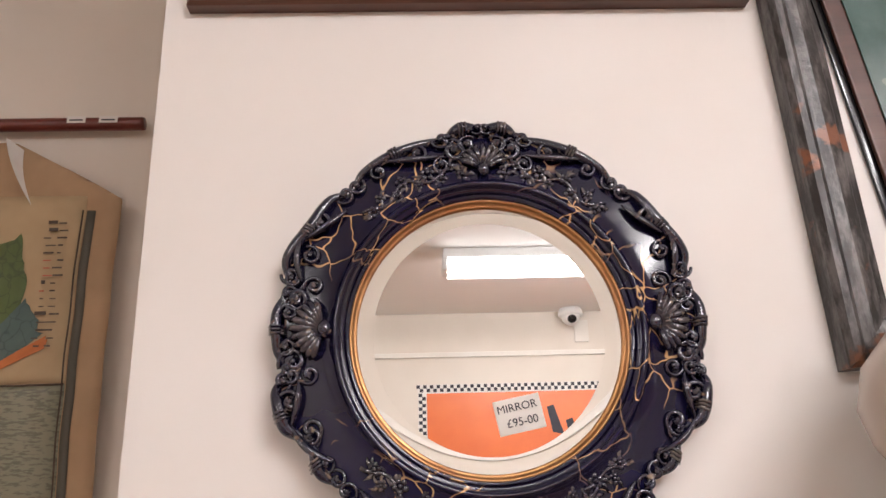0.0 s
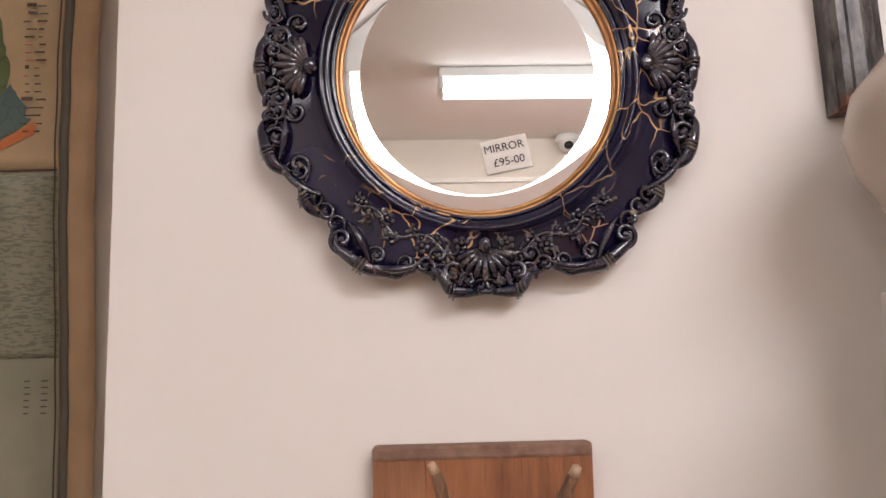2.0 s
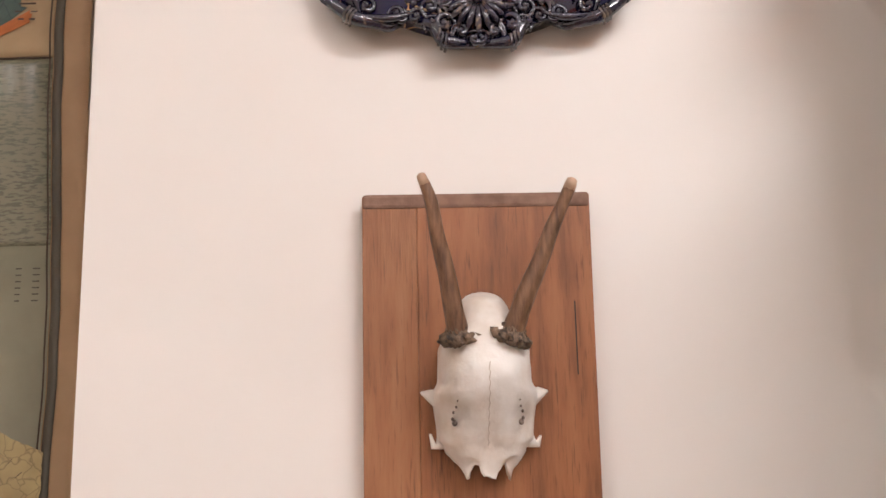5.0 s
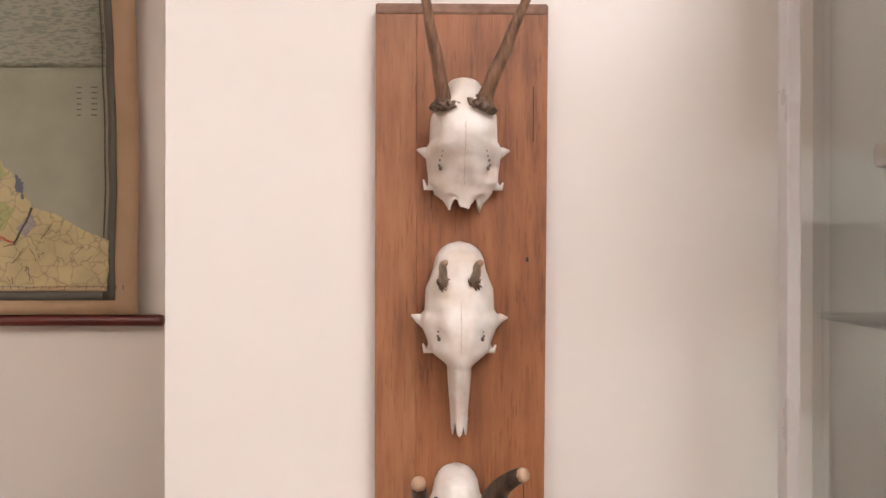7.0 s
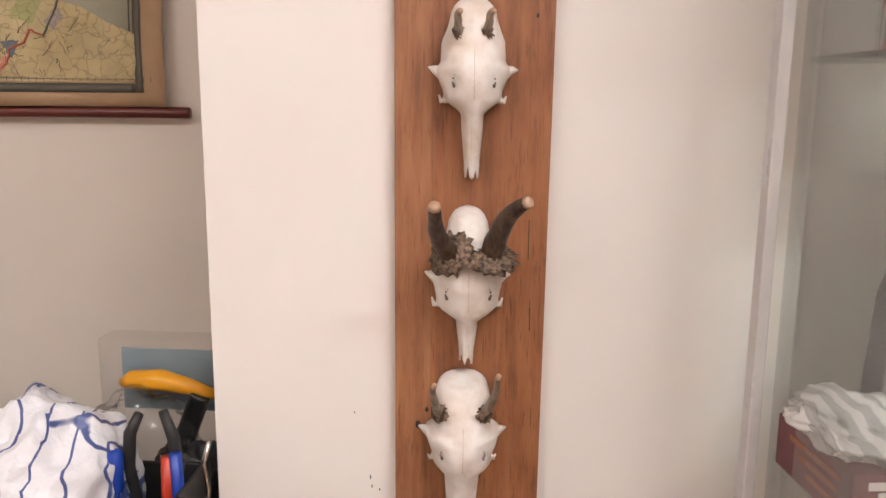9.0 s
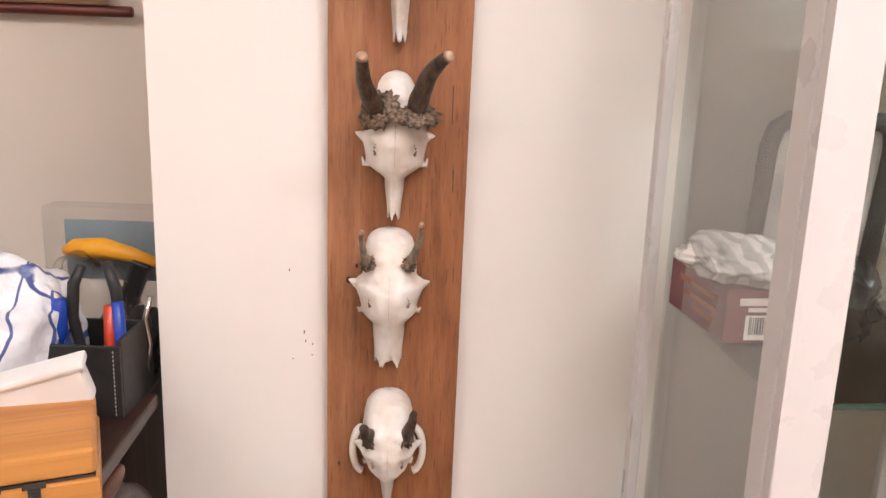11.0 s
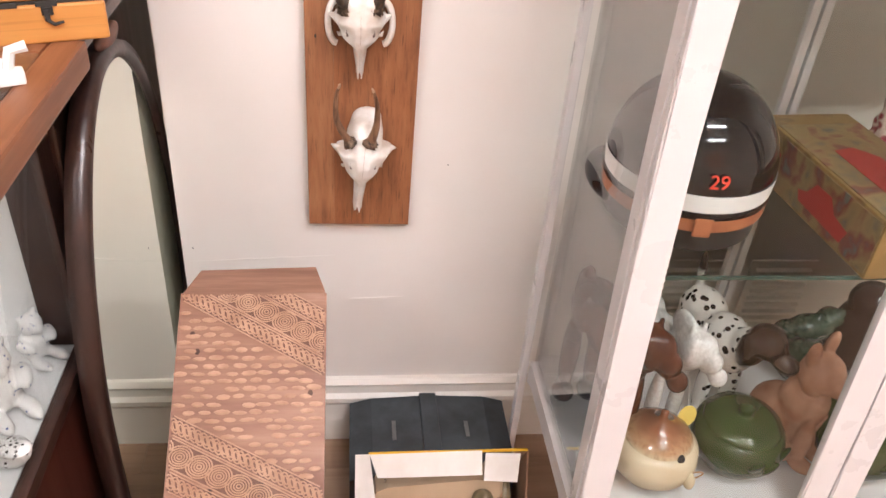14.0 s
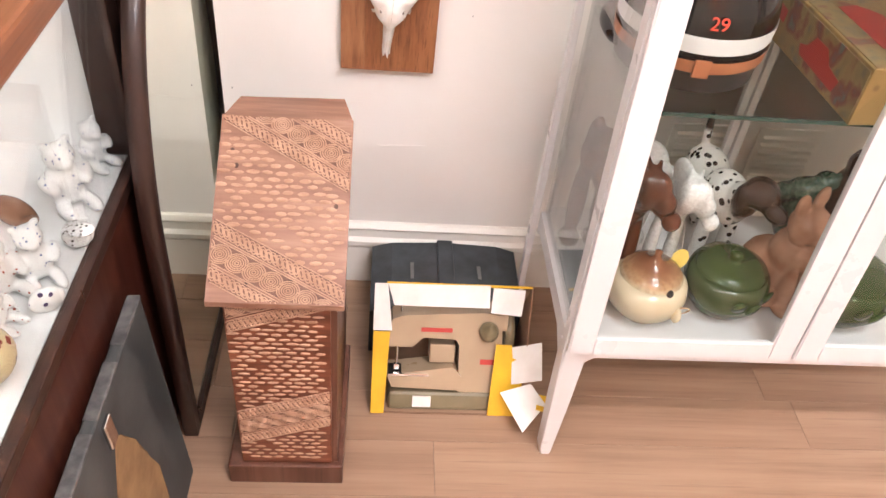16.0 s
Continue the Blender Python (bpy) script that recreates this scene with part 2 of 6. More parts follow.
M_floor = wood("laminate_floor", (0.20, 0.118, 0.072), (0.33, 0.208, 0.132), (0.42, 0.285, 0.19), "x", 0.9, 0.42, 0.1, 0.9)
_n = Nodes(M_floor)
_r = _n.add("ShaderNodeObjectInfo").outputs["Random"]
_link = M_floor.node_tree.nodes["Principled BSDF"].inputs["Base Color"].links[0].from_socket
_n.colour(_n.mix(_n.grey(_r, 0, 1, 0.0, 0.35), _link, (0.23, 0.13, 0.08)))
floor = slab("floor", box(-3.32, 3.32, -4.14, 0.84, F - 0.1, F - 0.004), M_dark, "brown wood laminate floor in boards", "floor")

# lifted joints in the lining paper
for k, (xa, xb, z, dz) in enumerate(((-.328, -.05, .476, .016), (-.02, .085, .386, .006))):
    pts = [(xa + (xb - xa) * i / 14, -.0006, z + dz * i / 14 + .002 * noise.noise(Vector((i * .6, k, 0)))) for i in range(15)]
    part("paper_joint", sweep(pts, [.0002 + .0007 * math.sin(i / 14 * 3.1) for i in range(15)], 6), M_wall, bpy.data.objects["wall_north"], "", True)

# small dark scuffs in the paint
for x, z, l in ((-.130, 1.118, .006), (-.128, 1.106, .004), (-.118, 1.102, .003), (-.146, 1.080, .002), (-.119, 1.086, .002), (-.150, 1.210, .003), (-.312, .505, .004), (.152, .690, .003)):
    part("scuff", box(x, x + .0014, -.0009, .0004, z, z + l, .0004, 1), M_dark, bpy.data.objects["wall_north"])

# skirting with a stepped moulding
prof = [(0.0, F), (-0.018, F), (-0.018, 0.108), (-0.023, 0.118), (-0.023, 0.130), (-0.014, 0.138), (-0.012, 0.155), (-0.017, 0.164), (-0.008, 0.174), (0.0, 0.175)]
slab("baseboard", prism(prof, -0.331, 3.2, "x"), M_trim, "white painted moulded skirting board", "skirting")


# ---- trophy board with six skulls ----
def horn_material(name, base, tip):
    m = material(name, base, 0.5)
    n = Nodes(m)
    g = n.noise(1.0, 5, n.scaled((160, 160, 18)), 0.6)
    n.colour(n.mix(n.grey(g, 0.35, 0.65), base, tip))
    n.bump(g, 0.6, 0.002)
    return m


M_antler = horn_material("brown_antler", (0.075, 0.034, 0.016), (0.26, 0.140, 0.075))
M_antler_dark = horn_material("dark_antler", (0.022, 0.014, 0.010), (0.10, 0.06, 0.036))
M_antler_pale = horn_material("grey_antler", (0.14, 0.10, 0.07), (0.32, 0.25, 0.18))
M_tip = speckled("pale_antler_tip", (0.50, 0.35, 0.24), (0.36, 0.22, 0.14), 60, 0.5)
M_burr = speckled("antler_burr", (0.022, 0.013, 0.009), (0.27, 0.185, 0.12), 190, 0.7, 0.8, 260, 0.003)

PLANK_Y = -0.022
trophy = thing("trophy_board", "long oak board with six mounted bleached deer skulls", "trophy", (0, 0, 0))


def plank():
    bm = box(-0.0500, 0.095, PLANK_Y, -0.001, 0.577, 1.990, 0.0012)
    for v in bm.verts:
        if v.co.z < 1 and v.co.x > 0:
            v.co.x -= 0.010
    return bm


board = part("board", plank(), M_plank, trophy, "oak board with upright grain and chamfered edges")
part("side_strip", box(-0.095, -0.0500, PLANK_Y + .0003, -0.001, 0.577, 1.990, 0.0012), M_plank2, trophy, "paler oak strip glued along the edge")
part("end_grain", box(-0.0945, 0.0945, PLANK_Y - 0.0015, -0.003, 1.979, 1.9915, 0.003), M_endgrain, trophy, "grey weathered top edge")


for kx, kz, q in ((-.066, 1.205, .0035), (-.055, 1.225, .0022), (.050, .735, .002), (-.078, .93, .002), (.072, 1.71, .0018)):
    part("knot", ball((kx, PLANK_Y - .0002, kz), (q, .0007, q * 1.5), u=10, v=6), M_dark, board)
for kx, kz, l in ((.068, 1.42, .05), (.072, 1.33, .03), (.078, 1.84, .06), (-.03, 1.16, .02)):
    part("grain_crack", box(kx, kx + .0010, PLANK_Y - .0005, PLANK_Y + .001, kz, kz + l), M_dark, board)


def smoothstep(a, b, x):
    t = min(max((x - a) / (b - a), 0), 1)
    return t * t * (3 - 2 * t)


def skull(cx, top, brow, eye, cheek, snout, tip, wc, wb, we, wk, ws, wt, depth, seed, lean=0.0, prongs=3):
    """A bleached roe skull: heights from crown to nose tip, half widths at each of them."""
    r = random.Random(seed)
    keys = [(top, wc * .05), (top - (top - brow) * .03, wc * .30), (top - (top - brow) * .10, wc * .53), (top - (top - brow) * .22, wc * .73), (top - (top - brow) * .42, wc * .90), (brow + (top - brow) * .25, wc),
            (brow - (brow - eye) * .3, wb), (eye + (brow - eye) * .22, wb * 1.02), (eye, we), (cheek, wk), (snout, ws), (tip, wt)]

    def at(z):
        for (z0, w0), (z1, w1) in zip(keys, keys[1:]):
            if z <= z0 and z >= z1:
                return w0 + (w1 - w0) * (smoothstep(z0, z1, z) if z < brow else (z - z0) / (z1 - z0)) if z0 != z1 else w0
        return keys[-1][1]

    def deep(z):
        f = (top - z) / (top - tip)
        return depth * math.sqrt(min(max(f, 0) / .07 + .004, 1)) * (0.30 + 0.95 * math.sin(min(f * 2.4 + .28, 1.57)) - 0.72 * smoothstep(0.42, 1.0, f))
    rows, cols = 72, 30
    bm = bmesh.new()
    grid = []
    for j in range(rows + 1):
        z = top + (tip - top) * j / rows
        w, d = at(z), deep(z)
        row = []
        for i in range(cols + 1):
            a = math.pi * (i / cols - 0.5) * 1.06
            s, c = math.sin(a), math.cos(a)
            x = w * (abs(s) ** 0.85) * (1 if s > 0 else -1)
            y = -d * (abs(max(c, 0)) ** 0.75)
            f = (top - z) / (top - tip)
            # hollows in front of the eyes and a groove down the middle
            hollow = math.exp(-((z - (eye + cheek) / 2) / 0.014) ** 2) * math.exp(-((abs(x) - wk * .72) / 0.009) ** 2)
            groove = math.exp(-(x / 0.0022) ** 2) * smoothstep(0.35, 0.5, f) * 0.0028
            ridge = math.exp(-((z - brow) / 0.010) ** 2) * math.exp(-((abs(x) - wb * .5) / 0.010) ** 2) * 0.010
            bumpy = 0.0016 * noise.noise(Vector((x * 90, z * 90, seed)))
            y += hollow * 0.008 + groove - ridge + bumpy
            zz = z
            if j > rows - 6:
                k = (j - (rows - 6)) / 6
                zz = z + k * 0.006 * (math.sin(i / cols * math.pi * prongs * 2 + seed) + r.uniform(-.4, .4))
            row.append(bm.verts.new((cx + x + lean * (z - top), PLANK_Y - 0.003 + y, zz)))
        grid.append(row)
    for a, b in zip(grid, grid[1:]):
        for i in range(cols):
            bm.faces.new((a[i], a[i + 1], b[i + 1], b[i]))
    s = part("skull", bm, M_bone, trophy, "", True)
    s.modifiers.new("thick", "SOLIDIFY").thickness = 0.0018
    # eye processes and cheek prongs
    for sgn in (-1, 1):
        base = Vector((cx + sgn * (we - 0.004) + lean * (eye - top), PLANK_Y - 0.016, eye - 0.004))
        part("eye_process", sweep([base + Vector((-sgn * .014, -.006, -.008)), base + Vector((-sgn * .004, -.004, -.001)), base + Vector((sgn * .006, 0, .0035)), base + Vector((sgn * .013, .002, .0035 + r.uniform(-.003, .003)))], [.012, .0085, .005, .001], 8), M_bone, s, "", True)
        base = Vector((cx + sgn * wk * .94 + lean * (cheek - top), PLANK_Y - 0.012, cheek - .004))
        part("cheek_prong", sweep([base + Vector((-sgn * .008, 0, .006)), base, base + Vector((sgn * .005, 0, -.002)), base + Vector((sgn * .0075, 0, .004 + r.uniform(-.003, .004)))], [.007, .005, .003, .001], 6), M_bone, s, "", True)
    # suture down the middle
    line = []
    for k in range(26):
        z = (brow + eye) / 2 + (cheek - (brow + eye) / 2 - .004) * k / 25
        line.append((cx + lean * (z - top) + .0006 * math.sin(k * 2.1 + seed), PLANK_Y - .0032 - deep(z) + .0028 * smoothstep(.35, .5, (top - z) / (top - tip)) + .0016 * noise.noise(Vector((0, z * 90, seed))), z))
    part("suture", sweep(line, .00035, 5), M_suture, s)
    # nerve openings beside the nose ridge
    dz = (eye + cheek) / 2 - 0.004
    for sgn in (-1, 1):
        for (ox, oz, q) in ((0.66, 0, .0020), (0.70, .003, .0012), (0.68, .008, .0011), (0.63, .012, .0009), (.6, .017, .0010), (.66, .021, .0007)):
            x = wk * ox * sgn
            y = -deep(dz + oz) * max(math.cos(math.asin(min(ox, 1) ** (1 / .85))), 0) ** .75
            part("nerve_opening", ball((cx + x + lean * (dz - top), PLANK_Y - 0.003 + y + .0035, dz + oz), (q, .003, q * 1.2), u=8, v=6), M_pit, s)
    return s


def antler(parent, base, way, length, r0, r1, curve, mat, seed, burr=1.6, tip=True, label=""):
    """One tine from its pedicle: way is its direction, curve bends it."""
    r = random.Random(seed)
    base, way, curve = Vector(base), Vector(way).normalized(), Vector(curve)
    pts, rad = [], []
    n = 18
    for k in range(n + 1):
        t = k / n
        w = Vector((noise.noise(Vector((t * 3, seed, 1))), noise.noise(Vector((t * 3, seed, 5))), 0)) * 0.004 * t
        pts.append(base + way * length * t + curve * length * (t * t) + w)
        rad.append((r0 + (r1 - r0) * t ** .9) * (1 + 0.10 * noise.noise(Vector((t * 9, seed, 3)))) * (0.55 if k == n else 1))
    a = part("antler", sweep(pts, rad, 10), mat, parent, label, True)
    if tip:
        d = (pts[-1] - pts[-2]).normalized()
        part("antler_tip", sweep([pts[-2], pts[-1] + d * .0005, pts[-1] + d * .002], [rad[-2] * 1.02, rad[-2] * .85, rad[-2] * .35], 8), M_tip, parent, "", True)
    if burr:
        bm = bmesh.new()
        q = way.to_track_quat("Z", "Y").to_matrix().to_4x4()
        crown = lathe([(r0 * .8, -.005), (r0 * burr * .95, -.0045), (r0 * burr * 1.12, -.002), (r0 * burr * 1.16, .0005), (r0 * burr * 1.05, .003), (r0 * 1.05, .0055), (r0 * .9, .009)], 44)
        for v in crown.verts:
            k = 1 + .16 * math.sin(math.atan2(v.co.y, v.co.x) * 11 + v.co.z * 900 + seed) + .34 * noise.noise(v.co * 420 + Vector((seed, 0, 0)))
            v.co = Vector((v.co.x * k, v.co.y * k, v.co.z + .0022 * noise.noise(v.co * 500)))
        merge(bm, crown, Matrix.Translation(base) @ q)
        part("burr", bm, M_burr, parent, "", True)
    return a


Y = PLANK_Y


def horn(parent, base, tip, bend, r0, r1, mat, seed, burr=1.5, capped=True):
    """A horn from its base to its tip, bowed by bend at the middle."""
    base, tip, bend = Vector(base), Vector(tip), Vector(bend)
    d = tip - base + 4 * bend
    return antler(parent, base, d, d.length, r0, r1, -4 * bend / d.length, mat, seed, burr, capped)


# 1: long straight spikes, nose sawn off
s = skull(0.001, 1.908, 1.874, 1.827, 1.793, 1.783, 1.769, .023, .036, .041, .038, .032, .019, .058, 1)
horn(s, (-.020, Y - .060, 1.868), (-.046, Y - .082, 1.986), (.002, 0, 0), .0084, .0042, M_antler, 11, 1.45)
horn(s, (.018, Y - .060, 1.868), (.065, Y - .082, 1.981), (-.001, 0, 0), .0088, .0044, M_antler, 12, 1.45)
# 2: small buttons
s = skull(-.003, 1.730, 1.688, 1.648, 1.617, 1.594, 1.529, .029, .037, .043, .034, .013, .009, .055, 2)
horn(s, (-.019, Y - .056, 1.683), (-.019, Y - .070, 1.708), (-.003, 0, 0), .0058, .0036, M_antler_pale, 21, .90)
horn(s, (.012, Y - .056, 1.683), (.017, Y - .072, 1.708), (-.003, 0, 0), .0058, .0036, M_antler_pale, 22, .90)
# 3: thick twisted antlers with broad burrs
s = skull(-.006, 1.488, 1.446, 1.406, 1.372, 1.348, 1.302, .026, .036, .043, .038, .013, .009, .058, 3)
horn(s, (-.027, Y - .066, 1.440), (-.045, Y - .134, 1.505), (-.006, 0, -.004), .0130, .0070, M_antler_dark, 31, 1.7)
horn(s, (.019, Y - .064, 1.436), (.056, Y - .120, 1.507), (-.004, 0, .012), .0145, .0068, M_antler_dark, 32, 1.8)
# 4: short pale spikes, full nose
s = skull(-.010, 1.282, 1.249, 1.208, 1.172, 1.152, 1.096, .033, .036, .046, .038, .022, .019, .058, 4)
horn(s, (-.037, Y - .056, 1.243), (-.044, Y - .098, 1.294), (-.004, 0, -.002), .0068, .0030, M_antler_pale, 41, 1.4)
horn(s, (.014, Y - .056, 1.243), (.029, Y - .096, 1.305), (.004, 0, -.002), .0068, .0030, M_antler_pale, 42, 1.4)
# 5: stubs and wide cheek bones
s = skull(-.008, 1.050, 1.005, .971, .945, .926, .878, .034, .036, .040, .030, .011, .006, .060, 5)
horn(s, (-.029, Y - .056, .997), (-.043, Y - .086, 1.026), (0, 0, 0), .0110, .0055, M_antler_dark, 51, 1.1, False)
horn(s, (.014, Y - .056, .997), (.027, Y - .092, 1.052), (.002, 0, 0), .0105, .0042, M_antler_dark, 52, 1.1, False)
for sgn in (-1, 1):
    arc = [(-.008 + sgn * (.036 + .014 * math.sin(a)), Y - .010, .958 + .034 * math.cos(a)) for a in [k * math.pi / 10 for k in range(11)]]
    part("cheek_bone", sweep(arc, .0055, 8), M_bone, s, "", True)
# 6: slim curved horns
s = skull(.006, .814, .782, .746, .712, .690, .627, .026, .030, .046, .030, .011, .008, .054, 6, 0.08)
horn(s, (-.022, Y - .055, .772), (-.039, Y - .080, .884), (-.014, 0, -.004), .0072, .0020, M_antler, 61, 1.35)
horn(s, (.010, Y - .055, .772), (.011, Y - .080, .878), (.010, 0, 0), .0082, .0020, M_antler, 62, 1.35)


# ---- ornate round mirror ----
def frame_material():
    m = material("navy_glaze_with_gold_veins", (0.006, 0.006, 0.022), 0.10)
    n = Nodes(m)
    wob = n.add("ShaderNodeTexNoise", Vector=n.obj, Scale=14.0, Detail=3.0)
    v = n.mix(0.06, n.obj, wob.outputs["Color"], "ADD")
    vor = n.add("ShaderNodeTexVoronoi", Vector=v, Scale=30.0)
    vor.feature = "DISTANCE_TO_EDGE"
    vein = n.grey(vor.outputs["Distance"], 0.009, 0.020, 1, 0)
    mask = n.grey(n.noise(11, 2), 0.44, 0.53)
    mul = n.add("ShaderNodeMath")
    mul.operation = "MULTIPLY"
    n.set(mul.inputs[0], vein)
    n.set(mul.inputs[1], mask)
    base = n.mix(n.grey(n.noise(6, 3), .35, .65), (0.005, 0.0045, 0.016), (0.009, 0.0075, 0.036))
    n.colour(n.mix(mul.outputs[0], base, (0.56, 0.34, 0.16)))
    n.rough(n.grey(n.noise(30, 3), .3, .7, .07, .2))
    return m


M_navy = frame_material()
M_relief = material("dark_glazed_relief", (0.008, 0.009, 0.022), 0.06, 0.0, IOR=1.75)
_n = Nodes(M_relief)
_n.bump(_n.noise(170, 4), .45, .0016)
_edge = _n.grey(_n.add("ShaderNodeNewGeometry").outputs["Pointiness"], .57, .72, 0, .40)
_glaze = _n.mix(_n.noise(25, 2), (0.005, 0.005, 0.016), (0.010, 0.010, 0.032))
_rub = _n.add("ShaderNodeMath")
_rub.operation = "MULTIPLY"
_n.set(_rub.inputs[0], _edge)
_n.set(_rub.inputs[1], _n.grey(_n.noise(60, 3), .40, .62))
_n.colour(_n.mix(_rub.outputs[0], _n.mix(_n.grey(_n.noise(150, 3), .60, .74, 0, .45), _glaze, (0.36, 0.25, 0.14)), (0.50, 0.40, 0.28)))

MC = Vector((0.006, 0.0, 2.3255))
mirror = thing("wall_mirror", "round mirror in an ornate navy glazed frame with gold veins", "mirror", MC)
mirror.scale = (1.09, 1.09, 1.115)
# outer edge of the carved rim, from the crest down each side: degrees from the top and radius
RIM = ((0, .1965), (6, .1950), (11, .1890), (23, .1885), (36, .1890), (43, .1825), (49, .1900), (58, .1880), (69, .1935), (76, .1830), (84, .1890), (93, .1865), (99, .1810),
       (105, .1925), (113, .1930), (120, .1790), (128, .1860), (134, .1790), (141, .1920), (148, .1930), (156, .1870), (161, .1750), (167, .1750), (172, .1880), (180, .1860))


def wavy(a):
    """The radius of the outer edge at an angle."""
    d = abs((90 - math.degrees(a) + 180) % 360 - 180)
    for (d0, r0), (d1, r1) in zip(RIM, RIM[1:]):
        if d <= d1:
            return r0 + (r1 - r0) * smoothstep(d0, d1, d) - .0055
    return RIM[-1][1] - .0055


def rim(a):
    """The inner line of the carved rim."""
    return 0.1715 + 0.0012 * math.cos(8 * a)


def frame_ring():
    bm = bmesh.new()
    n = 320
    prof = [(.1240, -.010), (.1245, -.0240), (.1262, -.0262), (.1280, -.0250), (.1288, -.0290), (.1312, -.0315), (.1335, -.0305), (.1348, -.0272), (.138, -.0258), (.144, -.0235), (.150, -.0225), (.156, -.0215), (-1, -.0195), (-2, -.018), (-2, -.009), (-1, -.002)]
    rings = []
    for r, y in prof:
        ring = []
        for k in range(n):
            a = 2 * math.pi * k / n
            rr = r if r > 0 else (rim(a) if r == -1 else wavy(a))
            ring.append(bm.verts.new((rr * math.cos(a), y, rr * math.sin(a))))
        rings.append(ring)
    for a, b in zip(rings, rings[1:]):
        for k in range(n):
            bm.faces.new((a[k], a[(k + 1) % n], b[(k + 1) % n], b[k]))
    return bm


part("frame", frame_ring(), M_navy, mirror, "navy glazed frame with gold veining", True)
FLIP = Matrix.Rotation(math.radians(90), 4, "X")
part("inner_ring", turned(lathe([(.1148, .004), (.1146, .0115), (.1158, .0135), (.1164, .0130), (.1180, .0165), (.1200, .0180), (.1208, .0175), (.1208, .004)], 128, True), FLIP), M_gold, mirror, "worn gilt inner ring", True)
part("inner_groove", turned(lathe([(.1209, .004), (.1209, .0190), (.1214, .0200), (.1218, .0195), (.1226, .0235), (.1238, .0230), (.1238, .004)], 128, True), FLIP), M_navy, mirror, "navy glazed inner moulding", True)
part("glass", turned(lathe([(0, .0085), (.1010, .0085)], 128), FLIP), M_mirror, mirror, "silvered mirror glass", False)
part("glass_bevel", turned(lathe([(.1010, .0085), (.1155, .0096)], 192), FLIP), M_mirror, mirror, "bevelled glass edge", True)
part("backing", turned(lathe([(0, .001), (.15, .001), (.15, .0035), (0, .0035)], 64), FLIP), M_dark, mirror)


def spiral(size, turns, sgn, n=26):
    """A C scroll in the plane: curls in at one end, runs out flat at the other."""
    pts, rad = [], []
    for k in range(n + 1):
        t = k / n
        a = t * turns * 2 * math.pi
        r = size * (0.12 + 0.88 * t ** 1.1)
        pts.append(Vector((sgn * r * math.cos(a), -0.0215 - .004 * (1 - t), r * math.sin(a))))
        rad.append(size * (0.30 - 0.13 * t))
    return pts, rad


def on_rim(a, r, turn=0.0):
    return Matrix.Translation((r * math.cos(a), 0, r * math.sin(a))) @ Matrix.Rotation(-(a - math.pi / 2) + turn, 4, "Y")


def add_scroll(a, r, size, sgn, turn=0.0, turns=1.35):
    pts, rad = spiral(size, turns, sgn)
    m = on_rim(a, r, turn)
    bm = sweep([m @ p for p in pts], rad, 8)
    ball(m @ Vector((0, -.0255, 0)), [size * .26] * 3, u=8, v=6, bm=bm)
    part("scroll", bm, M_relief, mirror, "", True)


def add_shell(a, r, size, ribs=7, spread=1.1):
    m = on_rim(a, r)
    hub = part("shell", ball(m @ Vector((0, -.028, -size * .4)), (size * .17, size * .13, size * .20)), M_relief, mirror, "", True)
    for k in range(ribs):
        q = (k / (ribs - 1) - .5) * 2 * spread
        l = size * (1 - .22 * abs(q))
        p = [m @ Vector((math.sin(q) * l * t, -.022 - .007 * math.sin(t * 2.6), math.cos(q) * l * t * .8 - size * .35)) for t in (0.1, .35, .6, .85, 1)]
        part("rib", sweep(p, [size * .04, size * .07, size * .085, size * .085, size * .035], 7), M_relief, hub, "", True)


def add_flower(a, r, size, seed):
    rr = random.Random(seed)
    bm = bmesh.new()
    m = on_rim(a, r, rr.uniform(-.6, .6))
    for k in range(5):
        q = 2 * math.pi * k / 5
        ball(m @ Vector((size * .6 * math.cos(q), -.0235, size * .6 * math.sin(q))), (size * .42, size * .35, size * .42), u=8, v=6, bm=bm)
    ball(m @ Vector((0, -.0265, 0)), [size * .3] * 3, u=8, v=6, bm=bm)
    for k in range(3):
        q = rr.uniform(0, 6.28)
        e = m @ Vector((size * 2.0 * math.cos(q), -.0225, size * 2.0 * math.sin(q)))
        sweep([m @ Vector((0, -.022, 0)), (m @ Vector((size * 1.1 * math.cos(q + .3), -.0245, size * 1.1 * math.sin(q + .3)))), e], [size * .1, size * .3, size * .06], 6, bm)
    part("flower", bm, M_relief, mirror, "", True)


